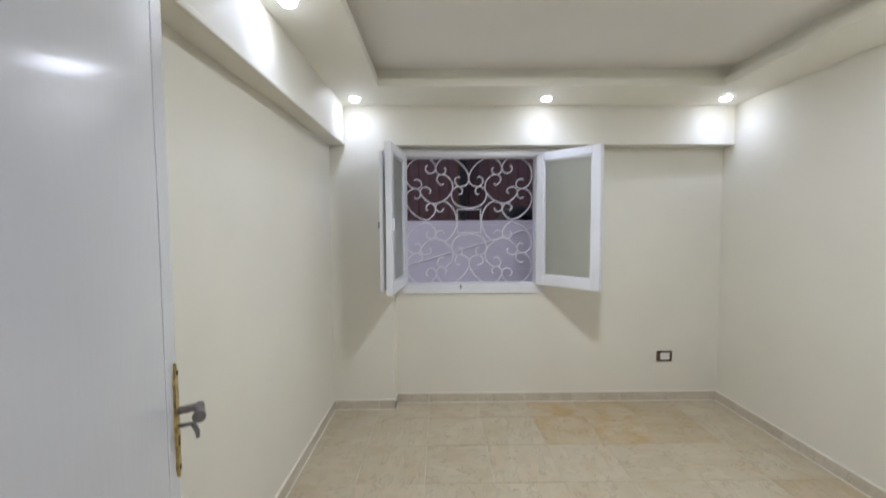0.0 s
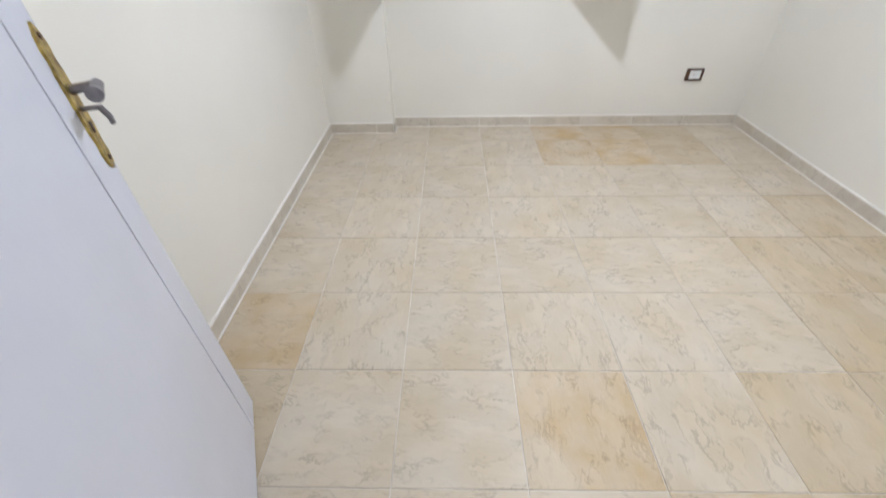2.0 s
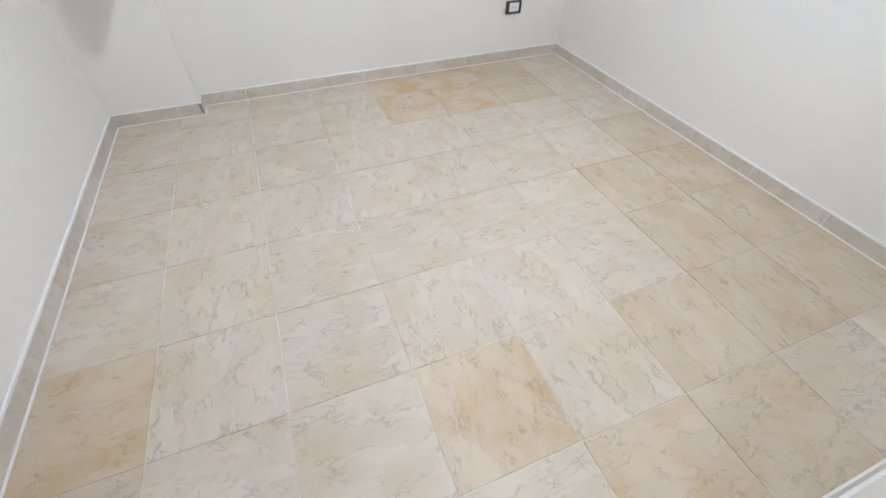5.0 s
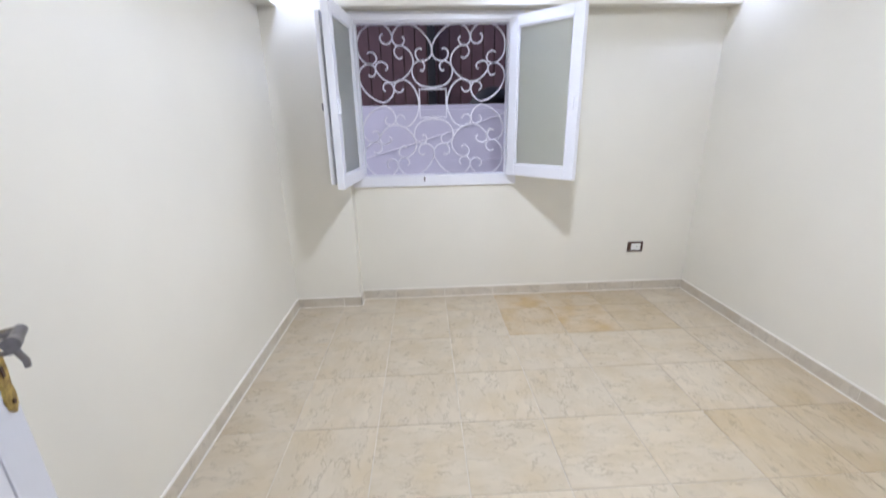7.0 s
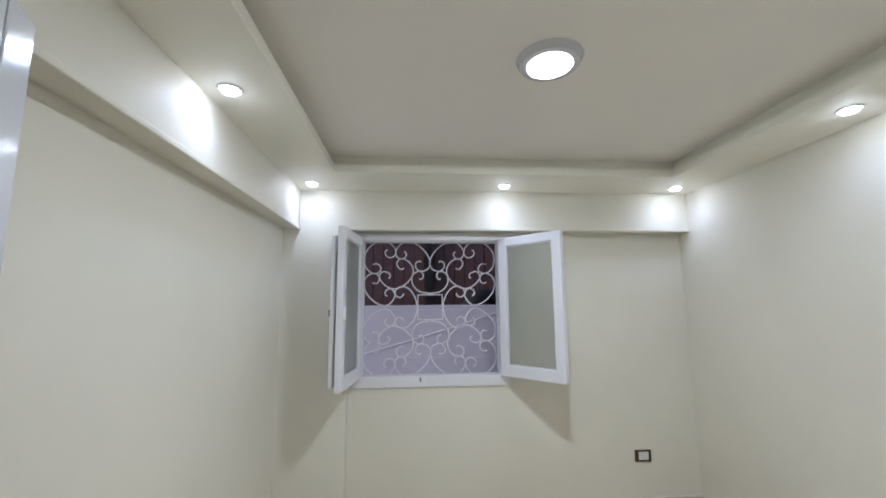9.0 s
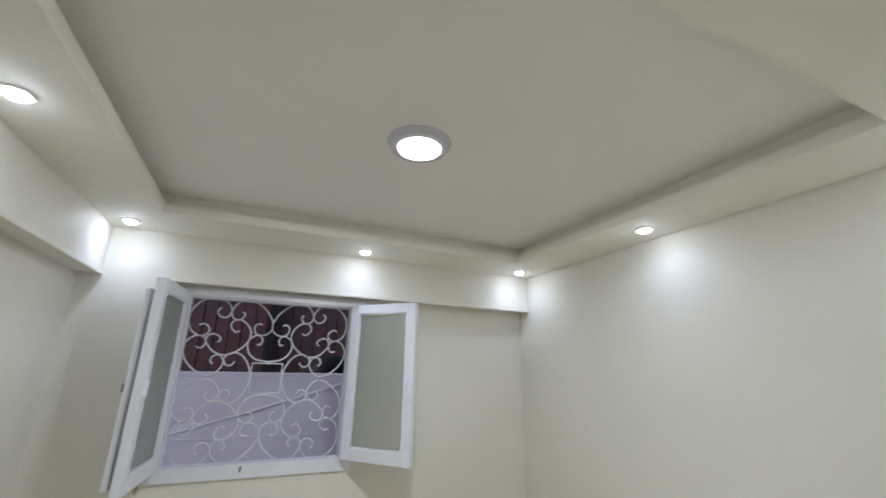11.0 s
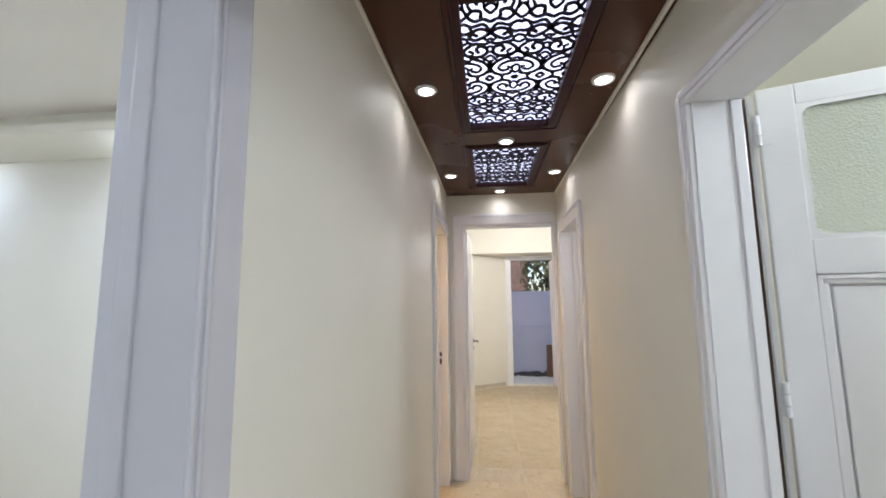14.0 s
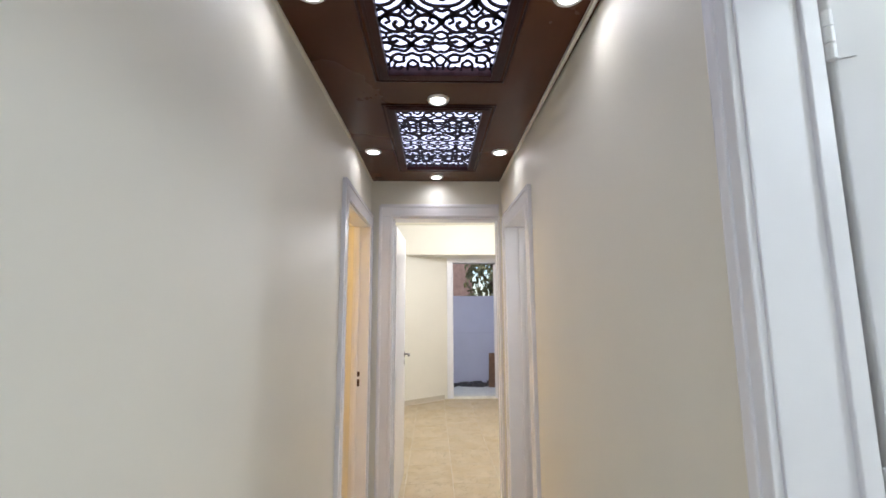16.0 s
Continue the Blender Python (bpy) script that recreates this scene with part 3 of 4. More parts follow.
for k, (o, y0) in enumerate(((0.0, -0.002), (0.012, -0.006), (0.024, -0.010))):
    x0, x1, z0, z1 = 0.091 + o, W - 0.091 - o, 0.222 + o, 1.543 - o
    for a in ((x0, x0 + 0.012, z0, z1), (x1 - 0.012, x1, z0, z1), (x0, x1, z0, z0 + 0.012), (x0, x1, z1 - 0.012, z1)):
        box(bm, a[0], a[1], y0 - 0.012, y0, a[2], a[3], 0.002)
        box(bm, a[0], a[1], -0.032 - y0, -0.020 - y0, a[2], a[3], 0.002)
part("moulding", bm, GLOSS, panel)
for z in (0.3, 1.2, 1.98):
    bm = bmesh.new()
    for dz in (-0.032, 0.0, 0.032):
        bar(bm, (-0.006, -0.036, z + dz - 0.015), (-0.006, -0.036, z + dz + 0.0145), 0.008)
    box(bm, 0.0, 0.03, -0.0345, -0.031, z - 0.045, z + 0.045)
    part("hinge", bm, GLOSS, door)

# balcony door
casing("door_frame_balcony", "y", -2.48, -1.755, 7.06, -1, 2.17, 0.085, "white painted balcony door frame")
lining("door_lining_balcony", "y", -2.50, -1.735, 7.055, 7.245, 2.185, "white balcony door lining")
door = group_at("balcony_door", pose(7.035, -2.46, 0, 0, 0, 196), "white painted balcony door standing open", "door")
bm = box(bmesh.new(), 0, 0.62, -0.045, 0, 0.02, 2.13, 0.003)
part("door_panel", bm, GLOSS, door)
bm = bmesh.new()
bar(bm, (0.56, -0.045, 1.05), (0.56, -0.085, 1.05), 0.008)
bar(bm, (0.565, -0.083, 1.05), (0.46, -0.085, 1.05), 0.009)
bar(bm, (0.56, 0.0, 1.05), (0.56, 0.04, 1.05), 0.008)
bar(bm, (0.565, 0.038, 1.05), (0.46, 0.04, 1.05), 0.009)
part("lever_handle", bm, STEEL, door)
bm = box(bmesh.new(), 7.04, 7.26, -2.48, -1.755, -0.05, 0.035, 0.006)
tagged(part("threshold", bm, GROUT), "pale stone balcony threshold", "threshold", "", "structure")

# ---- window ----
WX0, WX1, WZ0, WZ1 = -0.62, 0.52, 0.95, 2.07
win = group_at("window_1", Matrix(), "white painted window with both casements open", "window", "", "structure")
bm = bmesh.new()
for a in ((WX0, WX0 + 0.045, WZ0, WZ1), (WX1 - 0.045, WX1, WZ0, WZ1)):
    box(bm, a[0], a[1], YB + 0.005, YB + 0.085, a[2], a[3], 0.003)
box(bm, WX0 + 0.045, WX1 - 0.045, YB + 0.005, YB + 0.085, WZ1 - 0.045, WZ1, 0.003)
box(bm, WX0 + 0.045, WX1 - 0.045, YB + 0.005, YB + 0.085, WZ0, WZ0 + 0.05, 0.003)
part("window_frame", bm, UPVC, win)
bm = box(bmesh.new(), -0.68, 0.555, YB - 0.018, YB + 0.006, 0.918, 1.0, 0.004)
part("window_sill", bm, UPVC, win)
bm = bmesh.new()
box(bm, -0.62, 0.58, YB - 0.016, YB + 0.004, WZ1 - 0.035, WZ1 + 0.022, 0.004)
part("head_casing", bm, UPVC, win)
bm = bmesh.new()
bar(bm, (-0.135, YB - 0.02, 0.975), (-0.135, YB - 0.028, 0.975), 0.008)
box(bm, -0.14, -0.13, YB - 0.032, YB - 0.026, 0.955, 0.99, 0.002)
part("catch", bm, STEEL, win)


def casement(x, y, ang, flip, label):
    """A window leaf; local x runs from the hinges, the pane sits in a wide frame."""
    e = group_at("casement", pose(x, y, 0, 0, 0, ang), label, "window leaf", "window leaves")
    w, z0, z1, f = 0.535, 0.995, 2.045, 0.066
    for nm, p, q, lo, hi in (("stile", 0, f, z0, z1), ("stile", w - f, w, z0, z1), ("rail", f, w - f, z0, z0 + f + 0.012), ("rail", f, w - f, z1 - f, z1)):
        bm = box(bmesh.new(), p, q, -0.022, 0.022, lo, hi, 0.004)
        part(nm, bm, UPVC, e)
    bm = box(bmesh.new(), f - 0.004, w - f + 0.004, -0.004, 0.004, z0 + f, z1 - f + 0.004)
    pane = part("pane", bm, FROST, e, "frosted glass pane")
    bm = bmesh.new()
    for a in ((f, f + 0.01, z0 + f + 0.012, z1 - f), (w - f - 0.01, w - f, z0 + f + 0.012, z1 - f), (f, w - f, z0 + f + 0.012, z0 + f + 0.022), (f, w - f, z1 - f - 0.01, z1 - f)):
        for s in (-1, 1):
            y0, y1 = sorted((s * 0.005, s * 0.016))
            box(bm, a[0], a[1], y0, y1, a[2], a[3])
    part("glazing_bead", bm, UPVC, e)
    for z in (1.2, 1.82):
        bm = bmesh.new()
        bar(bm, (-0.004, 0.026 * flip, z - 0.035), (-0.004, 0.026 * flip, z + 0.035), 0.009)
        part("hinge", bm, STEEL, e)
    bm = bmesh.new()
    box(bm, w - 0.045, w - 0.025, -0.022 * flip - 0.012, -0.022 * flip + 0.012, 1.44, 1.52, 0.003)
    part("latch", bm, UPVC, e)
    return e


casement(0.490, 2.247, 312.5, 1, "white framed window leaf with frosted glass, standing open")
casement(-0.598, 2.247, 264.3, -1, "white framed window leaf with frosted glass, standing open beside the pier")
e = group_at("shutter", pose(-0.652, 2.247, 0, 0, 0, 264.0), "thin white shutter leaf folded back behind the window leaf", "shutter")
bm = box(bmesh.new(), 0, 0.50, -0.014, 0.014, 1.02, 1.985, 0.004)
part("panel", bm, UPVC, e)
bm = box(bmesh.new(), 0.47, 0.49, -0.027, -0.016, 1.46, 1.50, 0.002)
part("latch", bm, STEEL, e)

# wrought iron grille: a quarter pattern, mirrored both ways
grille = group_at("window_grille", Matrix(), "white painted wrought iron window grille of scrolls", "window grille")
GX, GZ, GY = -0.055, 1.512, YB + 0.15


def quarter():
    """One quarter of the scrollwork, left of and above the middle; every line is one bent bar."""
    lines = (
        ((-0.36, 0.485), (-0.378, 0.468), (-0.373, 0.438), (-0.345, 0.418), (-0.312, 0.424), (-0.293, 0.456), (-0.303, 0.5), (-0.345, 0.54), (-0.402, 0.553), (-0.466, 0.535), (-0.517, 0.493), (-0.543, 0.437),
         (-0.543, 0.37), (-0.52, 0.319), (-0.477, 0.289), (-0.435, 0.291), (-0.411, 0.32), (-0.423, 0.353), (-0.453, 0.368), (-0.477, 0.358)),
        ((-0.222, 0.466), (-0.204, 0.447), (-0.224, 0.411), (-0.261, 0.408), (-0.288, 0.436), (-0.287, 0.48), (-0.251, 0.53), (-0.19, 0.547), (-0.121, 0.53), (-0.063, 0.483), (-0.025, 0.43), (-0.008, 0.373),
         (-0.028, 0.324), (-0.068, 0.306), (-0.102, 0.309), (-0.125, 0.334), (-0.127, 0.37), (-0.1, 0.388), (-0.082, 0.38)),
        ((-0.222, 0.332), (-0.247, 0.32), (-0.276, 0.346), (-0.281, 0.377), (-0.258, 0.406), (-0.22, 0.405), (-0.177, 0.376), (-0.15, 0.331), (-0.151, 0.276), (-0.189, 0.217), (-0.252, 0.173), (-0.31, 0.162),
         (-0.363, 0.181), (-0.406, 0.222), (-0.424, 0.262), (-0.407, 0.295), (-0.379, 0.302), (-0.343, 0.286), (-0.335, 0.26), (-0.352, 0.247)),
        ((-0.476, 0.212), (-0.441, 0.205), (-0.423, 0.241), (-0.432, 0.272), (-0.463, 0.288), (-0.504, 0.279), (-0.538, 0.242), (-0.546, 0.183), (-0.515, 0.111), (-0.448, 0.05), (-0.373, 0.024),
         (-0.322, 0.055), (-0.296, 0.103), (-0.306, 0.144), (-0.331, 0.162), (-0.366, 0.151), (-0.375, 0.121), (-0.357, 0.1)),
        ((-0.224, 0.122), (-0.244, 0.095), (-0.277, 0.097), (-0.295, 0.128), (-0.28, 0.162), (-0.238, 0.18), (-0.19, 0.167), (-0.148, 0.122), (-0.122, 0.06), (-0.115, 0.012)),
        ((-0.098, 0.244), (-0.084, 0.238), (-0.069, 0.252), (-0.066, 0.276), (-0.082, 0.3), (-0.112, 0.303), (-0.152, 0.273), (-0.158, 0.222), (-0.137, 0.172), (-0.089, 0.136), (-0.01, 0.123)))
    u = [[(x + 0.01, z - 0.012) for x, z in smooth_line(q, 3)] for q in lines]
    return u + [[(-0.100, 0.0), (-0.100, 0.100), (0.0, 0.100)]]


for sx in (1, -1):
    for sz in (1, -1):
        for pts in quarter():
            bm = bmesh.new()
            tube(bm, [(GX + sx * p[0], GY, GZ + sz * p[1]) for p in pts], 0.0058)
            part("scroll", bm, IRON, grille, "", True)
for x in (-0.612, 0.512):
    bm = box(bmesh.new(), x - 0.008, x + 0.008, GY - 0.008, GY + 0.008, WZ0, WZ1)
    part("bar", bm, IRON, grille)
for z in (0.958, 2.058):
    bm = box(bmesh.new(), -0.604, 0.504, GY - 0.008, GY + 0.008, z - 0.008, z + 0.008)
    part("bar", bm, IRON, grille)

# ---- lamps and fittings ----
def downlight(x, y, z, r, group, label, mat, flat):
    e = group_at("spotlight", pose(x, y, z), label, "ceiling light", group)
    bm = bmesh.new()
    disc(bm, r + 0.010, r + 0.014, 0.008, Matrix.Translation((0, 0, -0.003)), 32)
    part("ring", bm, WHITE, e, "", True)
    bm = bmesh.new()
    bmesh.ops.create_uvsphere(bm, u_segments=24, v_segments=10, radius=r, matrix=Matrix.Translation((0, 0, -0.006)) @ Matrix.Diagonal((1, 1, flat, 1)))
    part("bulb", bm, mat, e, "lit white bulb", True)
    return e


for x, y in ROOM_SPOTS:
    downlight(x, y, ZS, 0.036, "room spotlights", "small round lit spotlight set in the white ceiling border", BULB, 0.5)
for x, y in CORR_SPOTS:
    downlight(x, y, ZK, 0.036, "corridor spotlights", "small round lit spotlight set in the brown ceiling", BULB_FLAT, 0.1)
e = group_at("ceiling_lamp", pose(0.375, 0.615, ZC), "round white surface panel lamp, lit, on the ceiling", "ceiling light")
bm = disc(bmesh.new(), 0.120, 0.136, 0.03, Matrix.Translation((0, 0, -0.015)), 64)
part("housing", bm, LINING, e, "", True)
bm = disc(bmesh.new(), 0.092, 0.094, 0.006, Matrix.Translation((0, 0, -0.031)), 64)
part("diffuser", bm, PANEL, e, "lit white diffuser", True)

# invented fitting for the added lamp at the unseen west end
e = group_at("ceiling_lamp", pose(-0.95, -1.46, ZK), "round white panel lamp, lit, added out of view on the brown corridor ceiling", "ceiling light")
bm = disc(bmesh.new(), 0.122, 0.132, 0.024, Matrix.Translation((0, 0, -0.012)), 64)
part("housing", bm, WHITE, e, "", True)
bm = disc(bmesh.new(), 0.104, 0.106, 0.006, Matrix.Translation((0, 0, -0.025)), 64)
part("diffuser", bm, PANEL, e, "lit white diffuser", True)

e = group_at("socket", pose(1.566, YB, 0.376), "white wall socket in a dark brown frame", "socket")
bm = bmesh.new()
for a in ((-0.062, 0.062, 0.03, 0.042), (-0.062, 0.062, -0.042, -0.03), (-0.062, -0.036, -0.03, 0.03), (0.045, 0.062, -0.03, 0.03)):
    box(bm, a[0], a[1], -0.012, 0.0, a[2], a[3], 0.002)
part("surround", bm, DARK, e)
bm = box(bmesh.new(), -0.036, 0.045, -0.009, 0.0, -0.03, 0.03, 0.002)
face = part("face", bm, WHITE, e)
bm = bmesh.new()
for x in (-0.005, 0.015):
    bar(bm, (x, -0.0095, 0.0), (x, -0.0088, 0.0), 0.0028)
part("pin_hole", bm, DARK, face)

e = group_at("hook", pose(0.325, -0.722, 2.103), "small dark hook under the beam above the door", "hook")
bm = bmesh.new()
disc(bm, 0.006, 0.006, 0.004, Matrix.Translation((0, 0, -0.002)), 12)
bar(bm, (0, 0, -0.004), (0.016, 0.004, -0.008), 0.0025, 8)
part("stem", bm, DARK, e)


# lattice panels in the corridor ceiling
def lattice_panel(x0, x1, label):
    e = group_at("lattice_panel", pose((x0 + x1) / 2, (PY0 + PY1) / 2, ZK), label, "ceiling panel", "lattice panels")
    w, h = (x1 - x0), (PY1 - PY0)
    bm = bmesh.new()
    for o, z0, z1, t in ((0.0, -0.010, 0.03, 0.030), (-0.012, -0.007, 0.001, 0.0115), (-0.030, -0.005, 0.001, 0.008)):
        a, b = w / 2 - o, h / 2 - o
        box(bm, -a, a, b - t, b, z0, z1, 0.002)
        box(bm, -a, a, -b, -b + t, z0, z1, 0.002)
        box(bm, -a, -a + t, -b + t, b - t, z0, z1, 0.002)
        box(bm, a - t, a, -b + t, b - t, z0, z1, 0.002)
    part("moulding", bm, BROWN_TRIM, e)
    bm = box(bmesh.new(), -w / 2 + 0.001, w / 2 - 0.001, -h / 2 + 0.001, h / 2 - 0.001, 0.034, 0.04)
    part("lit_diffuser", bm, BACKLIT, e, "white lit diffuser sheet")
    bm = bmesh.new()
    a, k = h / 4.5, (w / 2 - 0.022) / 0.482
    strokes = (
        (0.013, (0.0, 0.185), (0.04, 0.148), (0.08, 0.118), (0.101, 0.078), (0.088, 0.042), (0.055, 0.022), (0.022, 0.03), (0.02, 0.05)),
        (0.011, (0.0, 0.118), (0.03, 0.116), (0.058, 0.1), (0.07, 0.074), (0.052, 0.052), (0.034, 0.06)),
        (0.010, (0.0, 0.034), (0.014, 0.05), (0.014, 0.078), (0.0, 0.094)),
        (0.010, (0.014, 0.064), (0.035, 0.082)), (0.012, (0.105, 0.02), (0.088, 0.0)), (0.011, (0.0, 0.012), (0.014, 0.0)),
        (0.011, (0.062, 0.022), (0.05, 0.0)), (0.013, (0.101, 0.078), (0.105, 0.112)), (0.010, (0.105, 0.118), (0.092, 0.134)),
        (0.009, (0.076, 0.12), (0.09, 0.15), (0.105, 0.165)), (0.010, (0.0, 0.142), (0.018, 0.132), (0.03, 0.14), (0.042, 0.147)),
        (0.010, (0.105, 0.06), (0.098, 0.04)), (0.011, (0.068, 0.16), (0.084, 0.142)),
        (0.013, (0.0, 0.185), (0.03, 0.162), (0.068, 0.16), (0.092, 0.182), (0.09, 0.212), (0.066, 0.224), (0.052, 0.205), (0.06, 0.19)),
        (0.010, (0.03, 0.162), (0.04, 0.185), (0.024, 0.2)), (0.010, (0.092, 0.182), (0.105, 0.19)), (0.010, (0.09, 0.212), (0.105, 0.222)),
        (0.012, (0.0, 0.19), (0.016, 0.216), (0.048, 0.24), (0.085, 0.236), (0.105, 0.25)),
        (0.010, (0.0, 0.236), (0.02, 0.25), (0.02, 0.266), (0.0, 0.28)), (0.010, (0.048, 0.24), (0.02, 0.25)),
        (0.013, (0.105, 0.302), (0.082, 0.278), (0.052, 0.262), (0.028, 0.278), (0.04, 0.296), (0.056, 0.288)),
        (0.012, (0.105, 0.302), (0.074, 0.322), (0.042, 0.312), (0.016, 0.298), (0.0, 0.304)),
        (0.010, (0.082, 0.278), (0.09, 0.26), (0.105, 0.268)),
        (0.011, (0.105, 0.31), (0.08, 0.346), (0.042, 0.336), (0.014, 0.352), (0.0, 0.345)), (0.009, (0.042, 0.312), (0.03, 0.334)),
        (0.012, (0.105, 0.356), (0.08, 0.372), (0.05, 0.364), (0.028, 0.388), (0.042, 0.414), (0.07, 0.41), (0.072, 0.388)),
        (0.010, (0.0, 0.366), (0.022, 0.392), (0.014, 0.422), (0.0, 0.436)), (0.010, (0.105, 0.398), (0.084, 0.428), (0.105, 0.448)),
        (0.010, (0.042, 0.414), (0.03, 0.446), (0.05, 0.462), (0.062, 0.44)), (0.010, (0.014, 0.422), (0.012, 0.462)), (0.010, (0.084, 0.428), (0.082, 0.466)))
    # the strip from one mirror line to the next is laid four times across and twice along
    for st in strokes:
        line = smooth_line(st[1:], 4)
        for col in range(4):
            for sg in (1, -1):
                y = [(q[0] / 0.105 if col % 2 == 0 else 2 - q[0] / 0.105) for q in line]
                pts = [((sg * q[1] * k), (col // 2 * 2 - 2 + v) * a) for q, v in zip(line, y)]
                pts = [q for i, q in enumerate(pts) if i == 0 or (Vector(q) - Vector(pts[i - 1])).length > 1e-4]
                ribbon(bm, pts, st[0] * 1.03, 0.005)
    for r, d, rad in ((0.0, 0.185, 0.014), (0.105, 0.302, 0.013), (0.105, 0.112, 0.010), (0.06, 0.19, 0.008), (0.034, 0.06, 0.008), (0.072, 0.388, 0.008), (0.056, 0.288, 0.008)):
        for col in range(-2, 3):
            for side in ((1, -1) if 0 < r < 0.105 else (1,)):
                y = col * a * 1.0 if r in (0.0, 0.105) and (col % 2 == 0) == (r == 0.0) else None
                if 0 < r < 0.105 and col % 2 == 0:
                    y = (col + side * r / 0.105) * a
                if y is None or abs(y) > h / 2 - rad:
                    continue
                for sg in (1, -1):
                    disc(bm, rad, rad, 0.003, Matrix.Translation((sg * d * k, y, 0.0015)), 10)
    ob = part("lattice", bm, LATTICE, e, "dark cut lattice of scrolls")
    ob.location = (0, 0, 0.008)
    return e


lattice_panel(P1[0], P1[1], "dark cut scroll lattice, lit from behind, in the brown ceiling")
lattice_panel(P2[0], P2[1], "dark cut scroll lattice, lit from behind, in the brown ceiling")

# ---- outside ----
bm = box(bmesh.new(), -300, 300, -300, 300, -0.5, -0.4)
structure("ground", bm, GROUND, "grey open ground outside", "ground")
e = group_at("garden_wall", Matrix(), "lilac rendered low wall outside the window", "wall")
bm = box(bmesh.new(), -4, 4.5, 3.35, 3.55, -0.4, 1.49, 0.006)
part("body", bm, PLASTER, e)
bm = box(bmesh.new(), -4, 4.5, 3.35, 3.55, 1.4905, 1.53, 0.004)
part("coping", bm, PLASTER, e)
bm = box(bmesh.new(), -4, 4.5, 3.347, 3.352, 0.985, 1.0, 0.001)
part("band", bm, PLASTER, e)
bm = bmesh.new()
tube(bm, [(-1.3 + 0.18 * i, 3.347, 0.885 + 0.0515 * i - 0.02 * math.sin(math.pi * i / 12)) for i in range(13)], 0.0045)
tagged(part("cable", bm, IRON, None, "", True), "thin white cable running up along the lilac garden wall", "cable")
fence = group_at("board_fence", Matrix(), "mauve brown board fence behind the low wall", "fence")
bm = box(bmesh.new(), -0.055, 0.055, 0, 0.02, -0.4, 3.4, 0.003)
board = mesh_of("board", bm, BOARD)
for i in range(58):
    o = new("board", board)
    o.parent = fence
    o.location = (-3.3 + i * 0.122, 3.98 + random.uniform(-0.004, 0.004), 0)
bm = box(bmesh.new(), -0.06, 0.02, 3.90, 3.97, -0.4, 3.4, 0.004)
part("post", bm, BLACK, fence)
bm = box(bmesh.new(), -3.4, 3.8, 4.005, 4.045, -0.4, 3.4)
part("backing", bm, DARK, fence)
e = group_at("tyre", pose(0.62, 3.72, 1.39, 0, 0, 25), "black rubber tyre behind the low wall", "tyre")
bm = bmesh.new()
seg, rad, th = 36, 0.24, 0.085
rings = [[bm.verts.new(((rad + th * math.cos(b)) * math.cos(a), th * 1.1 * math.sin(b), (rad + th * math.cos(b)) * math.sin(a)))
          for b in (2 * math.pi * k / 12 for k in range(12))] for a in (2 * math.pi * i / seg for i in range(seg))]
for i in range(seg):
    for k in range(12):
        bm.faces.new((rings[i][k], rings[(i + 1) % seg][k], rings[(i + 1) % seg][(k + 1) % 12], rings[i][(k + 1) % 12]))
part("tread", bm, BLACK, e, "", True)
bm = box(bmesh.new(), 0.3, 0.95, 3.56, 3.88, 0.95, 1.065, 0.006)
part("rest", bm, DARK, e)

e = group_at("balcony", Matrix(), "tiled balcony floor with a lilac rendered parapet", "balcony")
bm = box(bmesh.new(), 7.24, 8.4, -4.2, 0.2, -0.4, 0.0)
part("slab", bm, GROUT, e)
bm = box(bmesh.new(), 8.25, 8.4, -4.2, 0.2, 0.0, 1.64, 0.006)
part("parapet", bm, PLASTER, e)
bm = box(bmesh.new(), 8.235, 8.252, -4.2, 0.2, 0.93, 0.95, 0.003)
part("band", bm, PLASTER, e)
bm = bmesh.new()
for i in range(90):
    s = random.uniform(0.02, 0.055)
    x, y = random.uniform(7.95, 8.22), random.uniform(-2.9, -1.4)
    box(bm, x - s, x + s, y - s, y + s, 0.0, s * random.uniform(0.6, 1.4), 0, pose(0, 0, 0))
tagged(part("rubble", bm, EARTH), "dark rubble along the foot of the parapet", "rubble", "", "stuff")
e = group_at("leaning_board", pose(7.9, -2.57, 0.0, 0, -9, 0), "brown board leaning on the balcony", "board")
bm = box(bmesh.new(), -0.012, 0.012, -0.14, 0.14, 0.004, 0.62, 0.003)
part("plank", bm, RUST, e)
house = group_at("house", Matrix(), "tan rendered house beyond the balcony", "house")
bm = box(bmesh.new(), 14.0, 20.0, -2.75, 6.0, -0.4, 6.0)
part("wall", bm, BRICK, house)
for z in (1.5, 3.1):
    for y in (-1.5, 0.2, 2.0):
        bm = box(bmesh.new(), 13.97, 14.03, y, y + 0.8, z, z + 1.0, 0.01)
        part("window", bm, DARK, house)
bm = box(bmesh.new(), 13.8, 20.2, -2.95, 6.2, 6.0, 6.2)
part("roof", bm, GROUT, house)


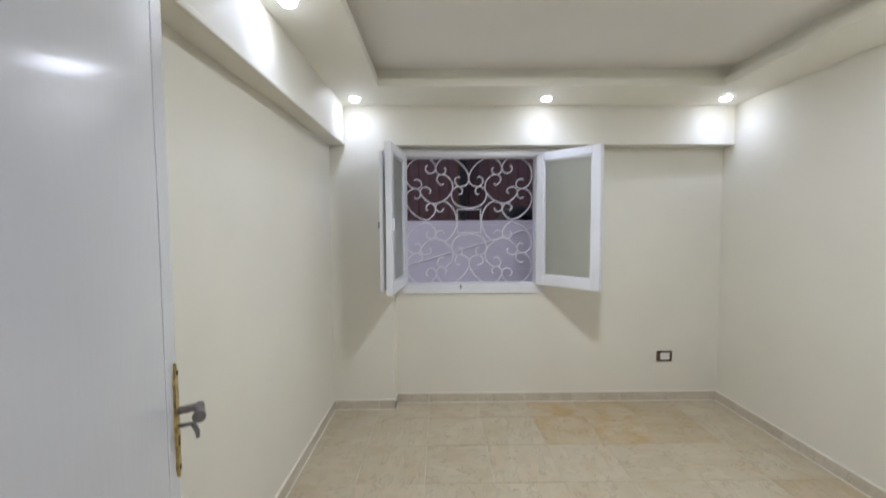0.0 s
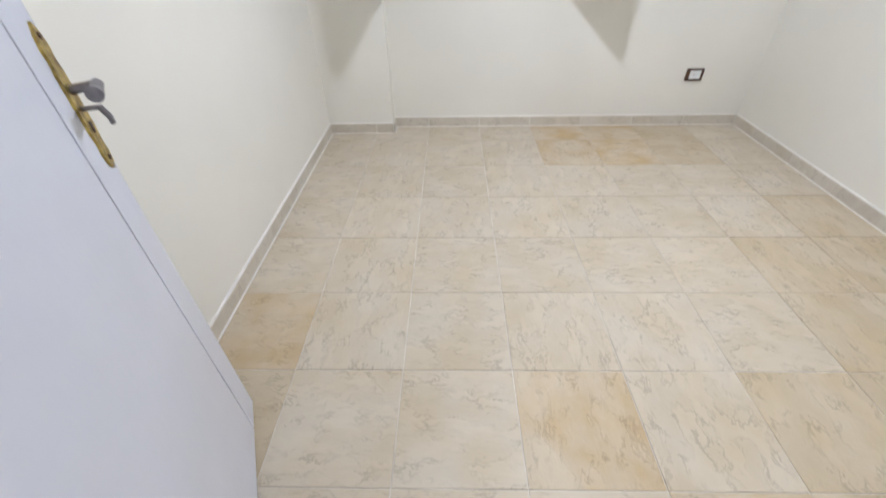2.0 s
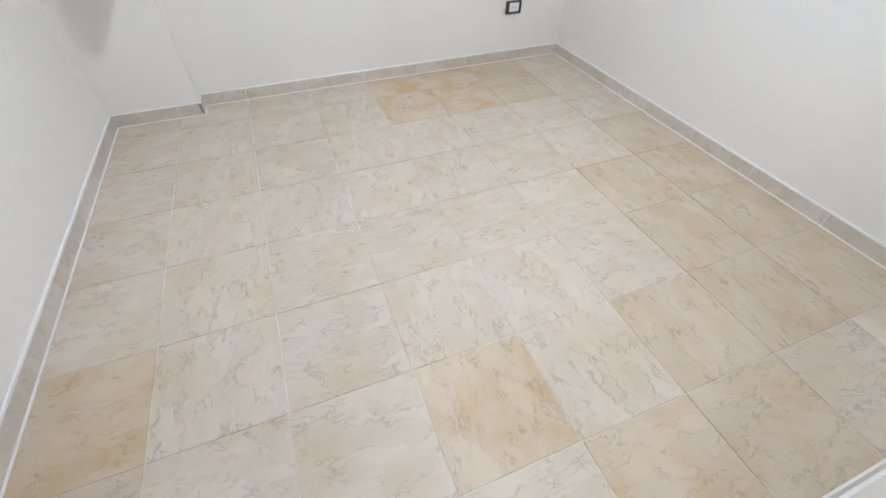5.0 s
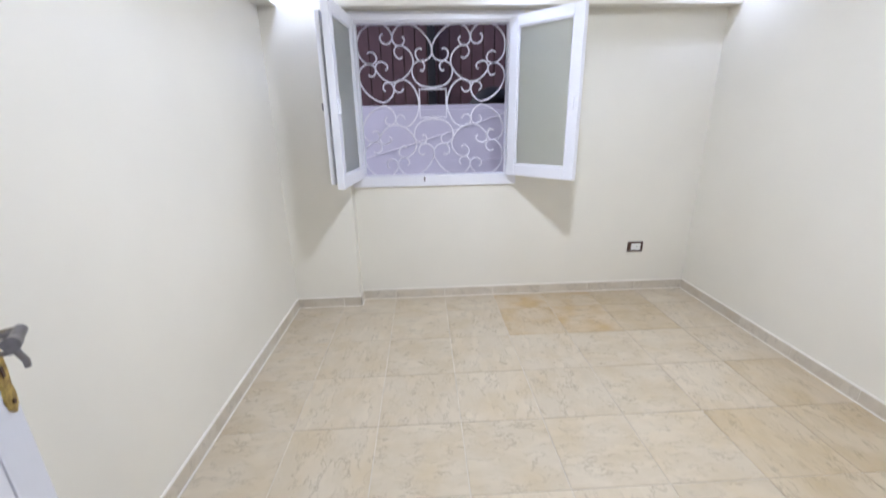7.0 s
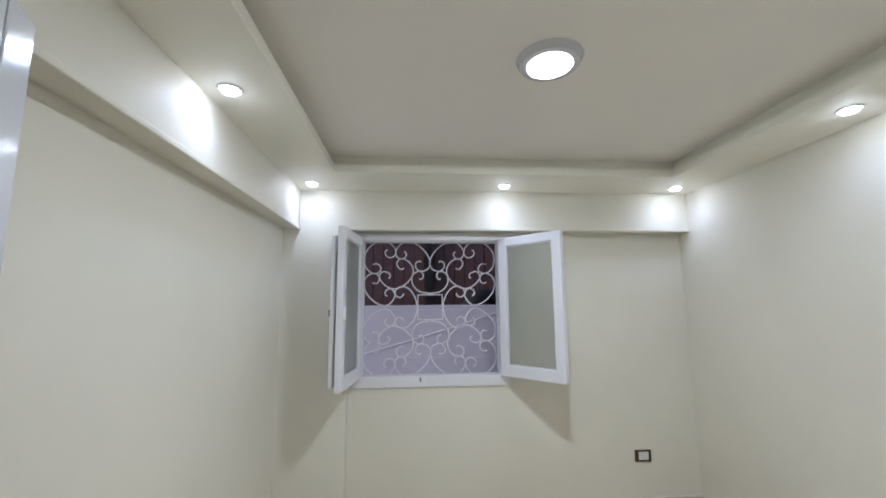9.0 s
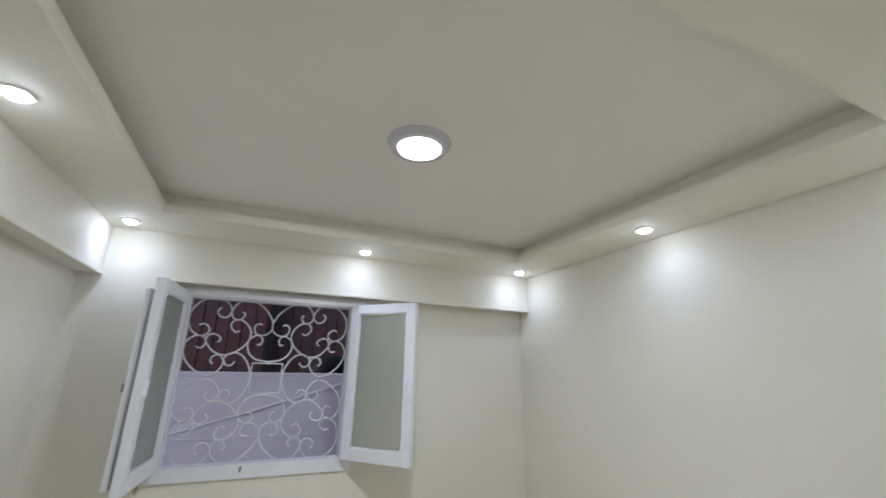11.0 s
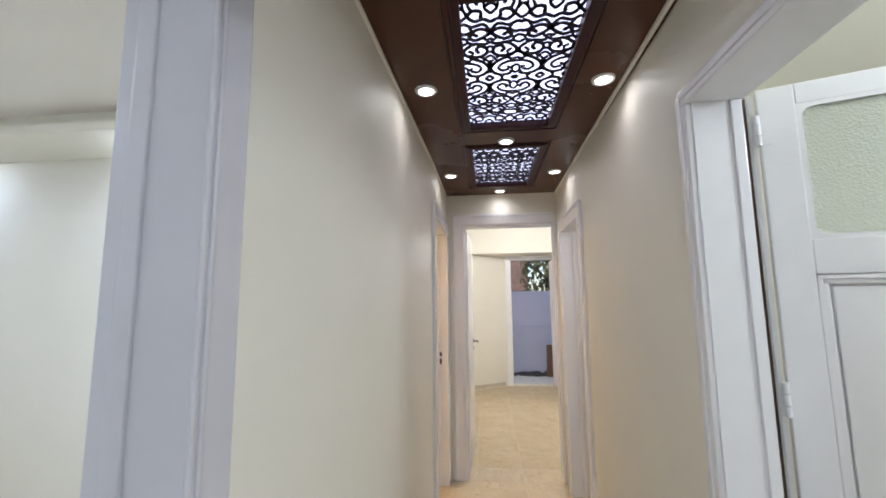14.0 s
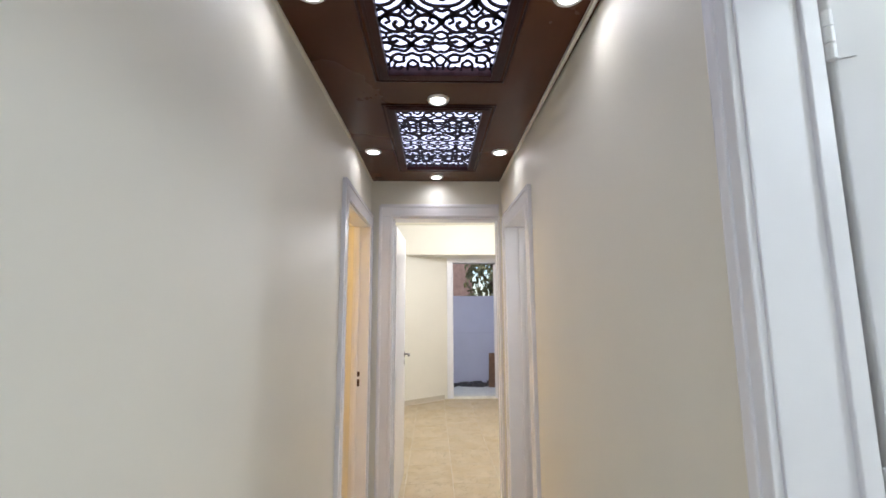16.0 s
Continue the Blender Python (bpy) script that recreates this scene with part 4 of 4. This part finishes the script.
def tree(x, y, h, r, label):
    e = group_at("tree", pose(x, y, -0.4), label, "tree")
    bm = bmesh.new()
    bmesh.ops.create_cone(bm, cap_ends=True, segments=10, radius1=0.16, radius2=0.07, depth=h * 0.7, matrix=Matrix.Translation((0, 0, h * 0.35)))
    for i in range(7):
        a = i * 2.4
        bar(bm, (0, 0, h * (0.4 + 0.04 * i)), (0.8 * r * math.cos(a), 0.8 * r * math.sin(a), h * (0.62 + 0.05 * i)), 0.035, 6)
    part("trunk", bm, BARK, e)
    vs, fs = [], []
    for i in range(4600):
        c = Vector((random.gauss(0, 1), random.gauss(0, 1), random.gauss(0, 1))).normalized() * (random.random() ** 0.45)
        c = Vector((c.x * r, c.y * r, h * 0.72 + c.z * r * 0.85))
        if noise.noise(c * 1.6) < -0.12:
            continue
        q = Euler((random.uniform(0, 6), random.uniform(0, 6), random.uniform(0, 6))).to_matrix()
        k = len(vs)
        s = random.uniform(0.05, 0.11)
        vs += [c + q @ Vector(v) * s for v in ((-1, 0, 0), (0, -0.45, 0.1), (1, 0, 0), (0, 0.45, 0.1))]
        fs.append((k, k + 1, k + 2, k + 3))
    me = bpy.data.meshes.new("crown")
    me.from_pydata([tuple(v) for v in vs], [], fs)
    me.materials.append(LEAF)
    o = new("crown", me)
    o.parent = e


tree(11.0, -3.55, 3.6, 1.35, "leafy green tree beyond the balcony parapet")
tree(12.4, -5.0, 4.2, 1.6, "leafy green tree beyond the balcony parapet")

# ---- skirting and floor tiles ----
def skirting(name, runs, label):
    """Runs of cut skirting tiles: axis, from, to, wall face, way the face looks."""
    e = group_at(name, Matrix(), label, "skirting", "", "structure")
    for axis, a0, a1, face, s in runs:
        n0, n1 = math.floor(a0 / 0.4), math.ceil(a1 / 0.4)
        for i in range(n0, n1):
            p, q = max(a0, i * 0.4 + 0.0015), min(a1, (i + 1) * 0.4 - 0.0015)
            if q - p < 0.01:
                continue
            f0, f1 = sorted((face - s * 0.004, face + s * 0.011))
            bm = bmesh.new()
            box(bm, -(q - p) / 2, (q - p) / 2, f0, f1, 0.003, 0.072, 0.0015) if axis == "x" else box(bm, f0, f1, -(q - p) / 2, (q - p) / 2, 0.003, 0.072, 0.0015)
            o = part("skirting_tile", bm, SKIRT, e)
            o.location = ((p + q) / 2, 0, 0) if axis == "x" else (0, (p + q) / 2, 0)
        bm = bmesh.new()
        f0, f1 = sorted((face - s * 0.002, face + s * 0.009))
        box(bm, a0, a1, f0, f1, 0.0, 0.079, 0.002) if axis == "x" else box(bm, f0, f1, a0, a1, 0.0, 0.079, 0.002)
        part("grout", bm, GROUT, e)
        bm = bmesh.new()
        f0, f1 = sorted((face + s * 0.009, face + s * 0.018))
        box(bm, a0, a1, f0, f1, -0.002, 0.0035, 0.001) if axis == "x" else box(bm, f0, f1, a0, a1, -0.002, 0.0035, 0.001)
        part("grout", bm, GROUT, e)
    return e


skirting("baseboard_room", [("y", YS + 0.02, YP - 0.012, XL, 1), ("x", XL, -0.672, YP, -1), ("y", YP - 0.011, YB - 0.012, -0.672, 1), ("x", -0.66, XR, YB, -1),
                            ("y", YS, YB - 0.012, XR, -1), ("x", 0.32, XR - 0.012, YS, 1), ("x", XL, -0.68, YS, 1)], "grey beige skirting tiles with a white grout edge")
skirting("baseboard_corridor", [("x", 1.1, 2.39, YR, 1)], "grey beige skirting tiles with a white grout edge")
e = skirting("baseboard_corridor_north", [("x", 0.06, 2.07, 0.0, -1)], "grey beige skirting tiles with a white grout edge")
e.matrix_world = pose(0.305, YD, 0, 0, 0, math.degrees(math.atan2(YC - YD, 2.45 - 0.305)))
e = skirting("baseboard_far_room", [("x", 0.0, 1.5, 0.0, -1)], "honey coloured skirting tiles")
e.matrix_world = pose(6.20, -0.35, 0, 0, 0, math.degrees(ang))

bm = bmesh.new()
box(bm, -1.62, 7.1, -4.3, 2.3, -0.2, -0.0028)
floor = structure("floor", bm, FLOOR_GROUT, "cream marble look tiled floor with pale joints", "floor")
WARM = {(-3, 0), (0, -1), (1, -2), (1, 4), (2, 4), (1, 5), (2, 5)}
MID = {(3, 4), (3, 5), (2, -2), (3, -1), (4, -1), (3, 0), (4, 0), (3, 1), (4, 1), (4, 2), (2, -1), (-3, -1)}
full = mesh_of("floor_tile", box(bmesh.new(), -0.1985, 0.1985, -0.1985, 0.1985, -0.012, 0.0, 0.0012), TILE)
warm = mesh_of("floor_tile", box(bmesh.new(), -0.1985, 0.1985, -0.1985, 0.1985, -0.012, 0.0, 0.0012), TILE_WARM)

mid = mesh_of("floor_tile", box(bmesh.new(), -0.1985, 0.1985, -0.1985, 0.1985, -0.012, 0.0, 0.0012), TILE_MID)


def lay(x0, x1, y0, y1, keep=None):
    for i in range(math.floor(x0 / 0.4), math.ceil(x1 / 0.4)):
        for j in range(math.floor(y0 / 0.4), math.ceil(y1 / 0.4)):
            p, q = max(x0, i * 0.4), min(x1, i * 0.4 + 0.4)
            u, v = max(y0, j * 0.4), min(y1, j * 0.4 + 0.4)
            if q - p < 0.02 or v - u < 0.02:
                continue
            mat = TILE_WARM if (i, j) in WARM else TILE_MID if (i, j) in MID or i > 8 else TILE
            if q - p > 0.39 and v - u > 0.39:
                me = {TILE: full, TILE_MID: mid, TILE_WARM: warm}[mat]
            else:
                a, b = (q - p) / 2 - 0.0015, (v - u) / 2 - 0.0015
                me = mesh_of("floor_tile", box(bmesh.new(), -a, a, -b, b, -0.012, 0.0, 0.0012), mat)
            o = new("floor_tile", me)
            o.parent = floor
            o.location = ((p + q) / 2, (u + v) / 2, random.uniform(-0.0006, 0.0004))
            if me in (full, mid, warm):
                o.rotation_euler = (0, 0, random.choice((0.0, math.pi / 2, math.pi, -math.pi / 2)))


lay(XL, XR, YS, YB)
lay(-0.64, 0.285, YC + 0.06, YS)
lay(-1.5, XE, YR, YC + 0.06)
lay(XE, 7.06, -3.6, -0.35)
lay(2.12, 3.32, YS, 0.7)
lay(2.2, 3.3, -3.4, YR)
lay(-0.6, 2.1, -4.0, YR)
